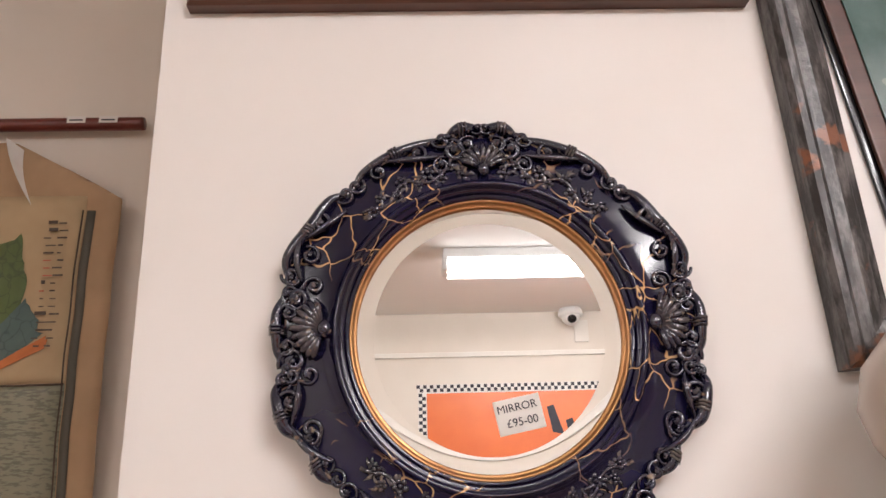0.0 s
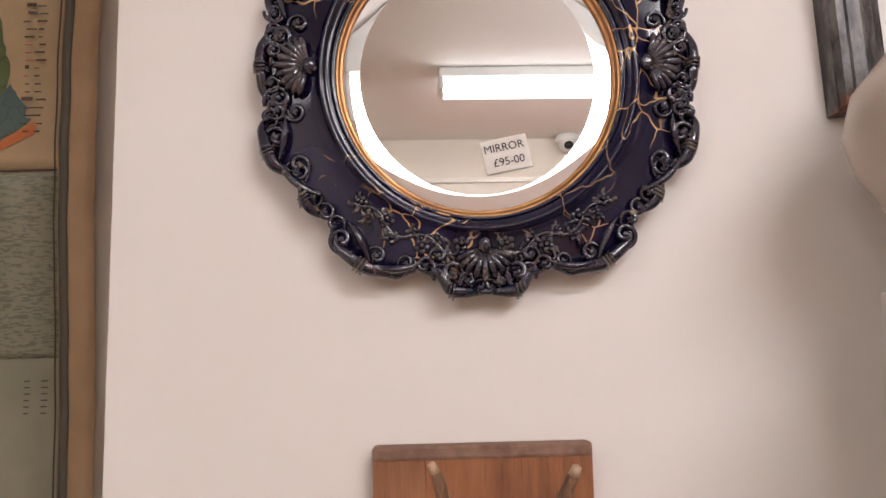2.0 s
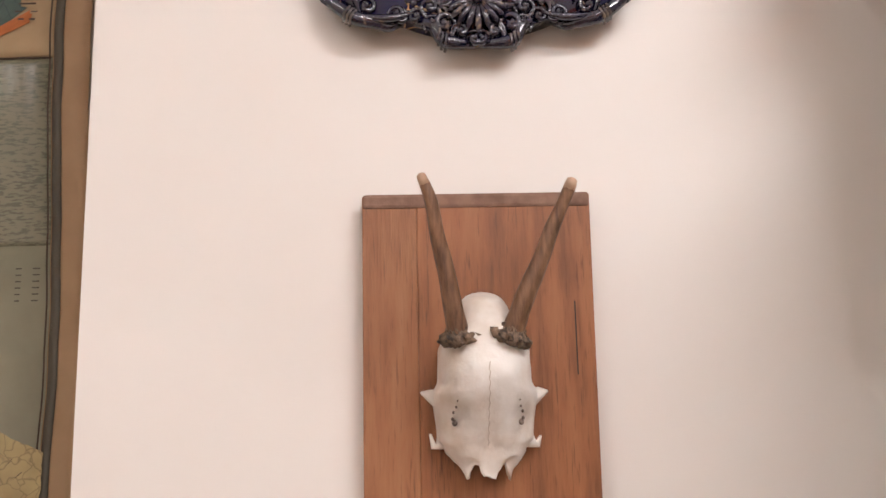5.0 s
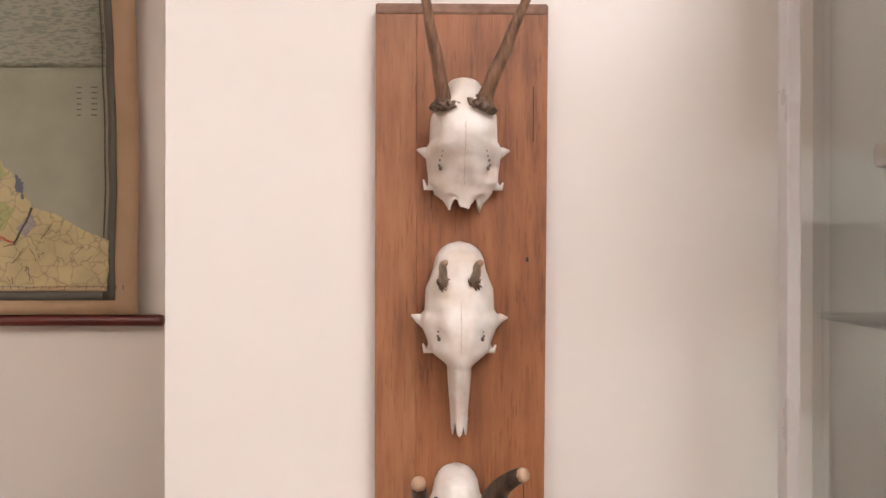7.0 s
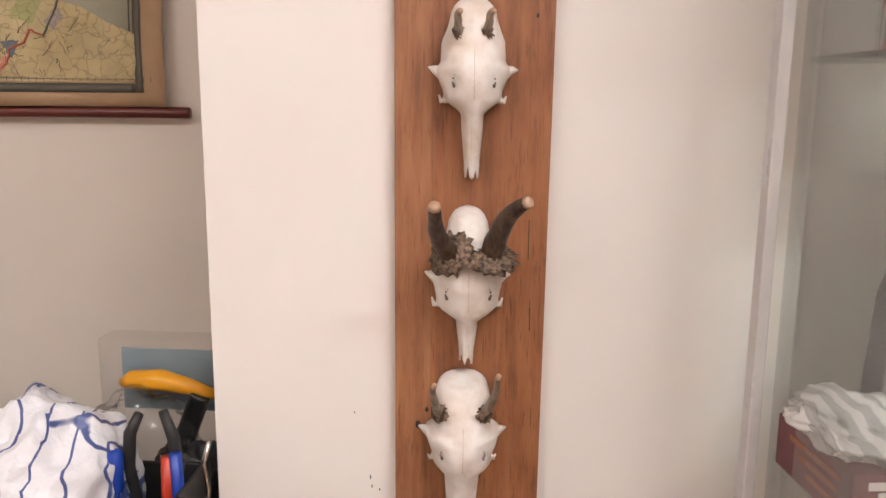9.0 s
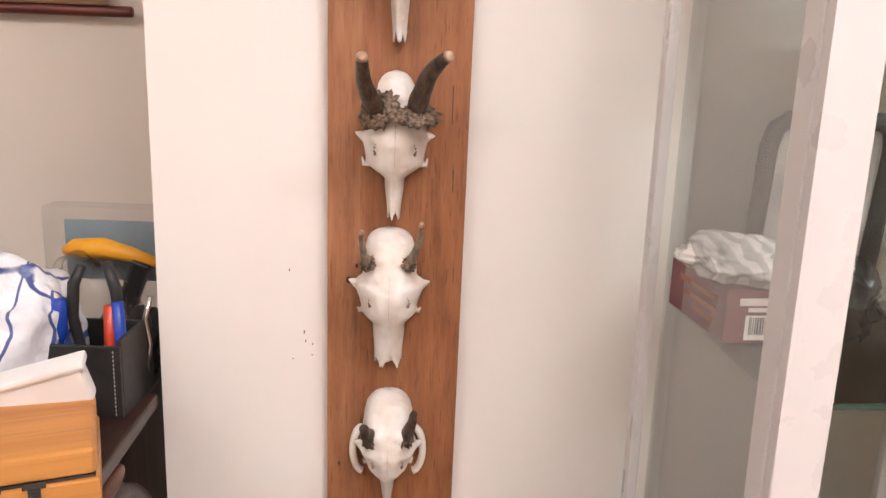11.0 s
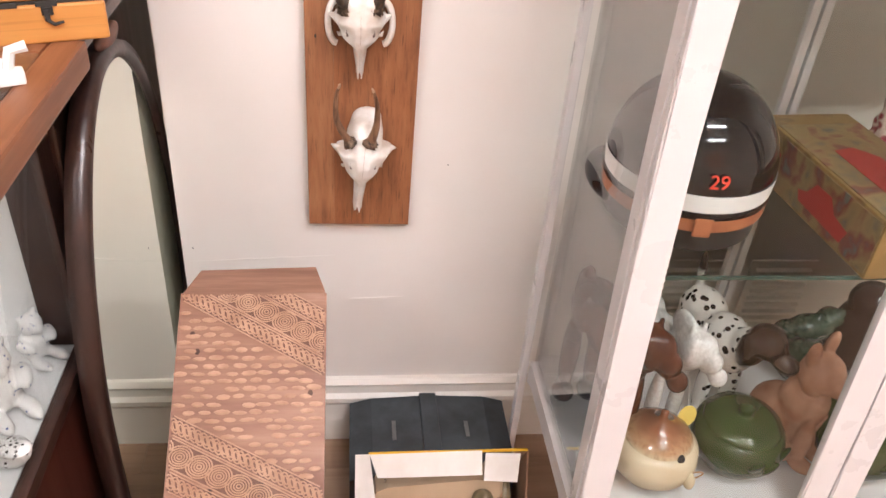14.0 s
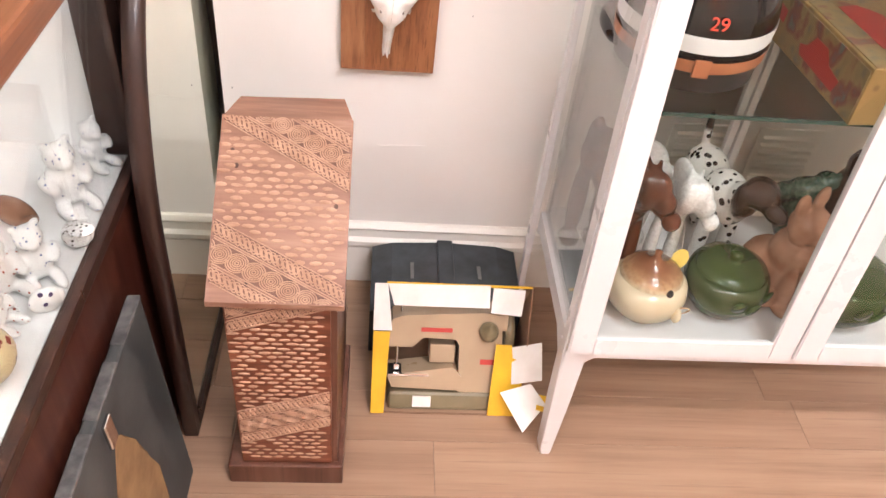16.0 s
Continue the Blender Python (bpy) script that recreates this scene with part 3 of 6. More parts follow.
# carved rim: C scrolls run from notch to notch and curl in at both ends
for sgn in (-1, 1):
    for d0, d1, thick in ((1, 10, .0058), (12, 41, .0048), (45, 74, .0056), (78, 99, .0050), (102, 119, .0058), (119, 132, .0050), (136, 159, .0058), (163, 179, .0054)):
        arc = [math.radians(90 - sgn * (d0 + (d1 - d0) * i / 26)) for i in range(27)]
        part("edge_moulding", sweep([(wavy(q) * math.cos(q), -.017 - .006 * math.sin(i / 26 * 3.14), wavy(q) * math.sin(q)) for i, q in enumerate(arc)],
                                    [thick * (.62 + .38 * math.sin(i / 26 * 3.14)) for i in range(27)], 9), M_relief, mirror, "", True)
        for q, way in ((arc[0], sgn), (arc[-1], -sgn)):
            add_scroll(q, wavy(q) - .002, .0088 if d1 - d0 > 12 else .0066, way, way * .8, 1.15)
        mid = arc[13]
        for dq in (-.016, .0, .016):
            c = mid + dq
            part("collar", sweep([((wavy(c) + o) * math.cos(c), y, (wavy(c) + o) * math.sin(c)) for o, y in ((-.007, -.019), (-.003, -.0285), (.003, -.0285), (.0062, -.019))], .0014, 6), M_relief, mirror, "", True)
    # inner foliage scrolls, paired round each lobe
    for d, r, size, turn in ((20, .1735, .0100, .5), (33, .1745, .0085, -.4), (56, .1760, .0115, .7), (66, .1700, .0095, -.8), (73, .1790, .0090, .2), (80, .1700, .0085, 1.4), (101, .1710, .0090, -1.2), (108, .1770, .0115, .3), (117, .1690, .0105, .9), (127, .1720, .0085, -.3), (140, .1800, .0110, .6), (150, .1750, .0095, -.7), (158, .1700, .0085, .4), (168, .1690, .0085, -.5)):
        add_scroll(math.radians(90 - sgn * d), r, size, sgn if d % 2 else -sgn, sgn * turn, 1.25)
    for d0, d1, r0, r1 in ((14, 30, .166, .181), (48, 62, .166, .180), (62, 74, .183, .168), (103, 114, .166, .182), (114, 128, .182, .166), (138, 150, .166, .184), (150, 162, .182, .165)):
        pts = [(math.radians(90 - sgn * (d0 + (d1 - d0) * t)), r0 + (r1 - r0) * t * t) for t in [i / 12 for i in range(13)]]
        part("leaf_scroll", sweep([(r * math.cos(q), -.0235 - .002 * math.sin(i / 12 * 3.1), r * math.sin(q)) for i, (q, r) in enumerate(pts)], [.0012 + .0036 * math.sin(i / 12 * 3.0) for i in range(13)], 8, None, .7), M_relief, mirror, "", True)
for a, sz in ((0.03, .037), (math.pi - .03, .037), (math.pi / 2, .032), (-math.pi / 2, .035)):
    side = abs(math.sin(a)) < .5
    add_shell(a, rim(a) - (.017 if side else .014), sz, 11 if side else 9, 1.25 if side else 1.1)
    for sgn in (-1, 1):
        add_scroll(a + sgn * .16, rim(a) - .004, .0125, sgn, sgn * .3)
        add_scroll(a + sgn * .08, rim(a) + .000, .0100, -sgn, sgn * .2)
        add_scroll(a + sgn * .24, rim(a) - .016, .0095, -sgn, 0)
i = 0
for a0 in (math.pi / 2, -math.pi / 2):
    for sgn in (-1, 1):
        for da, r in ((.20, .154), (.27, .144), (.34, .153), (.42, .145), (.50, .156), (.57, .145), (.66, .153), (.74, .147), (.13, .144)):
            add_flower(a0 + sgn * da, r, .0052 + .0010 * (i % 3), i)
            i += 1
        vine = [(a0 + sgn * (.10 + .70 * t), .149 + .005 * math.sin(t * 14)) for t in [k / 22 for k in range(23)]]
        part("vine", sweep([(r * math.cos(q), -.0235, r * math.sin(q)) for q, r in vine], .0020, 6), M_relief, mirror, "", True)
# cord ends over the top
M_cord = speckled("frayed_cord", (0.50, 0.42, 0.36), (0.34, 0.27, 0.22), 150, 0.9, 0.6, 300)
part("cord", sweep([(.042, -.010, .170), (.052, -.014, .173), (.064, -.018, .172), (.072, -.020, .168), (.077, -.020, .170), (.078, -.018, .160)], [.0022, .003, .003, .0028, .0035, .002], 7), M_cord, mirror, "frayed hanging cord", True)
part("cord", sweep([(-.088, -.012, .160), (-.083, -.016, .166), (-.075, -.016, .169)], [.002, .003, .002], 7), M_cord, mirror, "", True)


def writing(text, size, m, mat, parent, name="lettering", thick=0.0002, label=""):
    c = bpy.data.curves.new(name, "FONT")
    c.body, c.size, c.extrude, c.align_x, c.align_y = text, size, thick, "CENTER", "CENTER"
    ob = new(name, c)
    dg = bpy.context.evaluated_depsgraph_get()
    me = bpy.data.meshes.new_from_object(ob.evaluated_get(dg))
    bpy.data.objects.remove(ob)
    bpy.data.curves.remove(c)
    me.name = name
    me.transform(m)
    return part(name, me, mat, parent, label)


M_ink = material("black_ink", (0.02, 0.02, 0.03), 0.6)
tag = thing("price_tag", "small white handwritten price card on the mirror glass", "price tag", MC + Vector((.024, -.0115, -.075)), ry=-11)
tag.scale = (1.05, 1.05, 1.05)
part("card", box(-.0205, .0205, -.0006, 0, -.015, .015, .0), M_paper, tag)
writing("MIRROR", .0098, pose(-.001, -.0010, .0065, 90, 0, 0), M_ink, tag)
writing("£95-00", .0100, pose(.001, -.0010, -.0065, 90, 0, 0), M_ink, tag)


# ---- picture frames above ----
M_pic = speckled("worn_black_frame_paint", (0.018, 0.016, 0.015), (0.085, 0.075, 0.070), 26, 0.38, 0.5, 90, 0.002)
_n = Nodes(M_pic)
_w = _n.noise(1.0, 5, _n.scaled((60, 60, 16)), .65)
_c = _n.mix(_n.grey(_w, .46, .62), (0.020, 0.017, 0.016), (0.13, 0.12, 0.115))
_n.colour(_n.mix(_n.grey(_n.noise(24, 4), .60, .66), _c, (0.20, 0.075, 0.035)))
M_pictop = wood("brown_picture_moulding", (0.03, 0.010, 0.007), (0.07, 0.025, 0.016), (0.12, 0.05, 0.03), "x", 1.0, 0.4, 0.2)


def picture_frame(name, label, m, w, h, bar, depth, mat, fill):
    """A hung picture: moulded bars round a panel; m puts its lower left corner."""
    ob = tagged(new(name), label, "picture frame")
    ob.matrix_basis = m

    def moulding(length, z0, rot, shift):
        prof = [(0, 0), (0, -depth * .75), (bar * .10, -depth * .95), (bar * .22, -depth), (bar * .34, -depth * .80), (bar * .55, -depth * .86), (bar * .78, -depth * .78), (bar * .86, -depth * .55), (bar, -depth * .5), (bar, 0)]
        bm = bmesh.new()
        lo = [bm.verts.new((a, y, a)) for a, y in prof]
        hi = [bm.verts.new((length - a, y, a)) for a, y in prof]
        for k in range(len(prof)):
            q = (k + 1) % len(prof)
            bm.faces.new((lo[k], hi[k], hi[q], lo[q]))
        bm.faces.new(lo)
        bm.faces.new(hi[::-1])
        return turned(bm, Matrix.Translation(shift) @ Matrix.Rotation(rot, 4, "Y"))
    part("bottom_rail", moulding(w, 0, 0, (0, 0, 0)), mat, ob)
    part("right_rail", moulding(h, 0, -math.pi / 2, (w, 0, 0)), mat, ob)
    part("top_rail", moulding(w, 0, math.pi, (w, 0, h)), mat, ob)
    part("left_rail", moulding(h, 0, math.pi / 2, (0, 0, h)), mat, ob)
    part("picture", box(bar * .9, w - bar * .9, -depth * .4, -.002, bar * .9, h - bar * .9), fill, ob)
    return ob


M_pane_pale = speckled("pale_mount", (0.74, 0.71, 0.68), (0.70, 0.67, 0.64), 6, 0.4)
M_pane_green = speckled("dark_green_picture", (0.05, 0.10, 0.09), (0.10, 0.16, 0.15), 12, 0.25)
pic = picture_frame("picture_frame", "tilted picture in a worn black and brown moulded frame", pose(.339, -.001, 2.284, 0, -1.9, 0), .62, .55, .055, .030, M_pic, M_pane_pale)
inner_pic = part("inner_slip", turned(box(.088, .53, -.018, -.0125, .11, .47, .002), pose(0, 0, 0, 0, -5, 0)), M_black, pic, "black inner slip")
part("inner_moulding", turned(box(.096, .522, -.024, -.0185, .118, .462, .002), pose(0, 0, 0, 0, -5, 0)), M_pictop, pic, "brown inner moulding")
part("inner_picture", turned(box(.116, .502, -.0265, -.0245, .138, .442), pose(0, 0, 0, 0, -5, 0)), M_pane_green, pic, "dark green picture")
picture_frame("picture_frame", "brown wooden picture frame hung high on the wall", pose(-.304, -.001, 2.692, 0, -0.3, 0), .615, .30, .034, .020, M_pictop, M_pane_pale)


# ---- hanging map ----
def paper(name, c1, c2, scale=10.0, stain=(0.3, 0.2, 0.1)):
    m = material(name, c1, 0.75)
    n = Nodes(m)
    c = n.mix(n.grey(n.noise(scale, 5), .3, .7), c1, c2)
    n.colour(n.mix(n.grey(n.noise(2.5, 4), .5, .8, 0, .4), c, stain))
    n.bump(n.noise(9, 3), .25, .01)
    return m


def printed(name, ground, ink, sx, sz, amount=.5):
    """Close rows of small print."""
    m = material(name, ground, 0.45)
    n = Nodes(m)
    a = n.noise(1.0, 2, n.scaled((sx, 1, sz)))
    n.colour(n.mix(n.grey(a, .48, .60, 0, amount), ground, ink))
    n.rough(n.grey(n.noise(6, 3), .35, .65, .28, .6))
    n.bump(n.noise(5, 3), .3, .01)
    return m


def land(name, ground, line, scale):
    """Map land crossed by fine boundary lines."""
    m = material(name, ground, 0.5)
    n = Nodes(m)
    w = n.add("ShaderNodeTexNoise", Vector=n.obj, Scale=25.0)
    v = n.mix(.05, n.obj, w.outputs["Color"], "ADD")
    vor = n.add("ShaderNodeTexVoronoi", Vector=v, Scale=scale)
    vor.feature = "DISTANCE_TO_EDGE"
    c = n.mix(n.grey(n.noise(12, 4), .35, .65), ground, tuple(g * .75 for g in ground))
    n.colour(n.mix(n.grey(vor.outputs["Distance"], .0, .05, .65, 0), c, line))
    n.rough(n.grey(n.noise(6, 3), .35, .65, .35, .65))
    return m


M_mappaper = paper("tan_map_paper", (0.42, 0.28, 0.16), (0.34, 0.22, 0.12))
M_mapcream = paper("cream_map_print", (0.48, 0.36, 0.21), (0.40, 0.29, 0.16))
M_mapgrey = printed("grey_print_panel", (0.24, 0.235, 0.16), (0.07, 0.07, 0.05), 60, 240, .55)
M_sea = paper("grey_green_sea", (0.30, 0.29, 0.20), (0.25, 0.245, 0.17), 14, (.36, .34, .27))
M_land = land("yellow_land", (0.47, 0.37, 0.17), (0.16, 0.12, 0.06), 34)
M_green = land("green_land", (0.085, 0.125, 0.025), (0.03, 0.04, 0.012), 30)
M_teal = land("teal_land", (0.07, 0.12, 0.105), (0.02, 0.04, 0.04), 30)
M_palegreen = land("pale_green_land", (0.34, 0.33, 0.11), (0.14, 0.13, 0.05), 40)
M_pink = land("pink_land", (0.48, 0.24, 0.14), (0.22, 0.09, 0.06), 40)
M_greycounty = land("grey_land", (0.30, 0.26, 0.22), (0.14, 0.11, 0.09), 50)
M_bluecounty = land("blue_grey_land", (0.09, 0.11, 0.13), (0.04, 0.05, 0.06), 50)
M_orange = speckled("orange_land", (0.52, 0.16, 0.035), (0.45, 0.13, 0.03), 30, .55)
M_borderdark = material("map_border_grey", (0.085, 0.075, 0.055), .6)
M_line = material("map_line", (0.06, 0.04, 0.025), .6)
M_redline = material("map_red_line", (0.42, 0.10, 0.05), .6)

wallmap = thing("wall_map", "old tan paper wall map with a torn corner on wooden rods", "map")
MY = 0.690


def mapy(x, z):
    """How far the hanging sheet stands off the wall."""
    return MY + .012 * math.sin(z * 7.0) + .006 * math.sin(x * 13 + z * 3) - .02 * smoothstep(2.5, 2.8, z)


def mapedge(z):
    return -.606 - .012 * smoothstep(1.7, 2.4, z) + .003 * noise.noise(Vector((z * 9, 0, 0)))


def map_strip(name, x0, x1, z0, z1, lift, mat, nx=8, nz=30, right=None):
    def place(u, v):
        z = z0 + (z1 - z0) * v
        a = x0(z) if callable(x0) else x0
        b = x1(z) if callable(x1) else x1
        x = a + (b - a) * u
        return (x, mapy(x, z) - lift, z)
    ob = part(name, sheet(nx, nz, place), mat, wallmap, "", True)
    sol = ob.modifiers.new("thick", "SOLIDIFY")
    sol.thickness = .0006
    return ob


def torn_top(x):
    return 2.885 - max(0, (x + .84)) * .55 - .6 * max(0, x + .69) ** 2


def sheet_place(u, v):
    z = 1.592 + v * 1.29
    x = -1.5 + u * (mapedge(z) + 1.5)
    z = min(z, torn_top(x))
    return (x, mapy(x, z), z)


ob = part("paper_sheet", sheet(46, 60, sheet_place), M_mappaper, wallmap, "tan backing paper", True)
ob.modifiers.new("thick", "SOLIDIFY").thickness = .0008
inner = lambda z: mapedge(z) - .045
map_strip("print_upper", -1.45, lambda z: inner(z) - .018, 2.412, 2.765, .002, M_mapcream, 12, 20)
map_strip("print_panel", -1.45, lambda z: inner(z) - .018, 2.08, 2.408, .002, M_mapgrey)
map_strip("print_sea", -1.45, lambda z: inner(z) - .018, 1.645, 2.08, .002, M_sea)
map_strip("border", lambda z: inner(z) - .016, inner, 1.620, 2.735, .002, M_borderdark, 2, 40)
map_strip("border_line", lambda z: inner(z) - .0245, lambda z: inner(z) - .0215, 1.620, 2.735, .0028, M_line, 1, 40)
map_strip("border", -1.45, lambda z: inner(z) - .016, 1.620, 1.638, .002, M_borderdark, 30, 2)
map_strip("panel_line", -1.45, lambda z: inner(z) - .02, 2.406, 2.4095, .003, M_line, 20, 1)


def map_patch(name, outline, lift, mat):
    bm = bmesh.new()
    bm.faces.new([bm.verts.new((x, mapy(x, z) - lift, z)) for x, z in outline])
    bmesh.ops.triangulate(bm, faces=bm.faces[:])
    ob = part(name, bm, mat, wallmap)
    ob.modifiers.new("thick", "SOLIDIFY").thickness = .0004
    return ob


def coast(a, b, n, amp, seed):
    """A broken line between two points."""
    out = []
    for k in range(n):
        t = k / n
        d = amp * noise.noise(Vector((t * n * .45, seed, 0)))
        out.append((a[0] + (b[0] - a[0]) * t + d, a[1] + (b[1] - a[1]) * t + d * .7))
    return out


def ring(*pts, n=9, amp=.010, seed=1):
    out = []
    for k, p in enumerate(pts):
        out += coast(p, pts[(k + 1) % len(pts)], n, amp, seed + k)
    return out


map_patch("green_county", ring((-.792, 2.690), (-.770, 2.585), (-.787, 2.52), (-.86, 2.45), (-1.05, 2.50), (-1.0, 2.62), (-.83, 2.64), seed=3), .0040, M_green)
map_patch("teal_county", ring((-.768, 2.565), (-.728, 2.500), (-.82, 2.425), (-.97, 2.415), (-.84, 2.48), seed=8), .0046, M_teal)
map_patch("orange_county", ring((-.722, 2.495), (-.722, 2.472), (-.83, 2.420), (-.81, 2.445), n=7, amp=.008, seed=14), .0052, M_orange)
map_patch("yellow_land", ring((-.664, 1.736), (-.725, 1.763), (-.772, 1.789), (-.816, 1.802), (-.857, 1.864), (-.902, 1.920), (-.910, 1.985), (-.98, 2.055), (-1.4, 2.06), (-1.4, 1.648), (-.665, 1.648), n=9, amp=.006, seed=21), .0040, M_land)
map_patch("green_county", ring((-.866, 1.868), (-.900, 1.905), (-.935, 1.870), (-.905, 1.835), n=6, amp=.006, seed=31), .0046, M_palegreen)
map_patch("green_county", ring((-.850, 1.800), (-.885, 1.815), (-.915, 1.770), (-.870, 1.755), n=6, amp=.006, seed=34), .0046, M_palegreen)
map_patch("pink_county", ring((-.922, 1.846), (-.985, 1.835), (-1.02, 1.79), (-.955, 1.775), (-.929, 1.800), n=6, amp=.005, seed=37), .0046, M_pink)
map_patch("pink_county", ring((-.918, 1.690), (-.935, 1.655), (-1.02, 1.650), (-.975, 1.685), n=6, amp=.005, seed=39), .0046, M_pink)
map_patch("grey_county", ring((-.818, 1.790), (-.808, 1.770), (-.828, 1.742), (-.846, 1.760), n=6, amp=.004, seed=41), .0050, M_greycounty)
map_patch("blue_county", ring((-.853, 1.868), (-.836, 1.852), (-.834, 1.818), (-.850, 1.838), n=6, amp=.008, seed=43), .0050, M_bluecounty)
map_patch("blue_county", ring((-.932, 1.720), (-.895, 1.722), (-.905, 1.700), (-.912, 1.682), (-.922, 1.700), n=6, amp=.006, seed=45), .0050, M_bluecounty)
for k, (a, b) in enumerate((((-.818, 1.802), (-.828, 1.772)), ((-.828, 1.772), (-.849, 1.732)), ((-.849, 1.732), (-.876, 1.743)), ((-.876, 1.743), (-.885, 1.718)), ((-.885, 1.718), (-.915, 1.705)), ((-.915, 1.705), (-.922, 1.675)), ((-.922, 1.675), (-.960, 1.650)))):
    pts = coast(a, b, 7, .005, 40 + k) + [b]
    part("river", sweep([(x, mapy(x, z) - .0054, z) for x, z in pts], .0022, 5), M_redline if k > 1 else M_borderdark, wallmap)
r_ = random.Random(15)
for k in range(46):
    a = (r_.uniform(-1.0, -.68), r_.uniform(1.655, 1.735 if k % 2 else 1.80))
    if a[1] > 1.735 + (-.70 - a[0]) * .45:
        continue
    b = (a[0] + r_.uniform(-.03, .03), a[1] - r_.uniform(.0, .05))
    pts = [p for p in coast(a, b, 7, .006, 60 + k) if p[1] > 1.65]
    if len(pts) > 2:
        part("printed_road", sweep([(x, mapy(x, z) - .0047, z) for x, z in pts], .0006, 4), M_line, wallmap)
for k in range(9):
    part("county_lettering_bar", box(-.880 + k * .0235, -.8755 + k * .0235, mapy(-.78, 1.66) - .0056, mapy(-.78, 1.66) - .0050, 1.656, 1.663), M_line, wallmap)
for k in range(12):
    z = 1.985 + (k % 6) * .011
    x = -.735 + (k // 6) * .030
    part("printed_line", box(x, x + .022, mapy(x, z) - .0036, mapy(x, z) - .0030, z, z + .0022), M_borderdark, wallmap)
map_strip("scale_band", -1.45, lambda z: inner(z) - .020, 1.638, 1.646, .0032, M_mapcream, 20, 1)
r_ = random.Random(5)
for k in range(34):
    z = 2.705 - (k % 17) * .0145
    x = -.742 + (k // 17) * .022 + r_.uniform(-.004, .004)
    part("printed_line", box(x, x + r_.uniform(.006, .02), MY - .031, MY - .030, z, z + r_.choice((.0022, .003, .0065 if k < 17 else .002))), M_redline if k in (5, 6, 7, 9) else M_line, wallmap)
for k in range(40):
    x = -1.2 + k * .0145
    part("scale_mark", box(x, x + .0012, mapy(x, 1.645) - .004, mapy(x, 1.645) - .003, 1.641, 1.650), M_line, wallmap)
# torn corner folded forward
part("torn_fold", sheet(6, 10, lambda u, v: (-.845 + .060 * v + .030 * u - .02 * v * u, mapy(-.78, 2.80) - .012 - .03 * math.sin(v * 2.4) + .015 * u, 2.885 - .125 * v - .02 * u)), M_paper, wallmap, "torn pale paper fold", True)
part("rod", turned(lathe([(0, -.55), (.0125, -.55), (.0135, -.545), (.0135, .545), (.0125, .55), (0, .55)], 20), pose(-1.146, MY + .002, 2.928, 0, 90, 0)), M_barwood, wallmap, "dark red wooden rod", True)
part("rod", turned(lathe([(0, -.55), (.0105, -.55), (.0115, -.545), (.0115, .545), (.0105, .55), (0, .55)], 20), pose(-1.111, MY + .002, 1.580, 0, 90, 0)), M_barwood, wallmap, "dark red wooden rod", True)
for x in (-.742, -.680):
    tg = part("sticker", box(x, x + .036, MY - .0135, MY - .0125, 2.924, 2.938), M_paper, wallmap, "small white paper sticker")
    part("bar_of_print", box(x + .005, x + .031, MY - .0141, MY - .0136, 2.928, 2.931), M_ink, tg)


# ---- white display cabinet ----
CX0, CX1, CM = .328, 1.150, .742
CB = -.105          # back plane
BOT, TOP = .325, 2.11
SHELVES = (.786, 1.217, 1.660)


def front(z):
    """The cabinet's raked front, nearer the room at the foot."""
    for (z0, y0), (z1, y1) in zip(((F, -.500), (.33, -.490), (.95, -.454)), ((.33, -.490), (.95, -.454), (2.2, -.450))):
        if z <= z1:
            return y0 + (y1 - y0) * (z - z0) / (z1 - z0)
    return -.450


def raked(x0, x1, out0, out1, z0, z1, n=6, x2=None, x3=None):
    """A bar that follows the front; x2, x3: its sides at the foot."""
    bm = bmesh.new()
    rows = []
    for k in range(n + 1):
        z = z0 + (z1 - z0) * k / n
        y = front(z)
        a = x0 if x2 is None else x2 + (x0 - x2) * k / n
        b = x1 if x3 is None else x3 + (x1 - x3) * k / n
        rows.append([bm.verts.new(p) for p in ((a, y + out0, z), (b, y + out0, z), (b, y + out1, z), (a, y + out1, z))])
    for p, q in zip(rows, rows[1:]):
        for k in range(4):
            bm.faces.new((p[k], p[(k + 1) % 4], q[(k + 1) % 4], q[k]))
    bm.faces.new(rows[0])
    bm.faces.new(rows[-1][::-1])
    bmesh.ops.bevel(bm, geom=[e for e in bm.edges if abs(e.verts[0].co.z - e.verts[1].co.z) > .01], offset=.003, segments=2, affect="EDGES")
    return bm


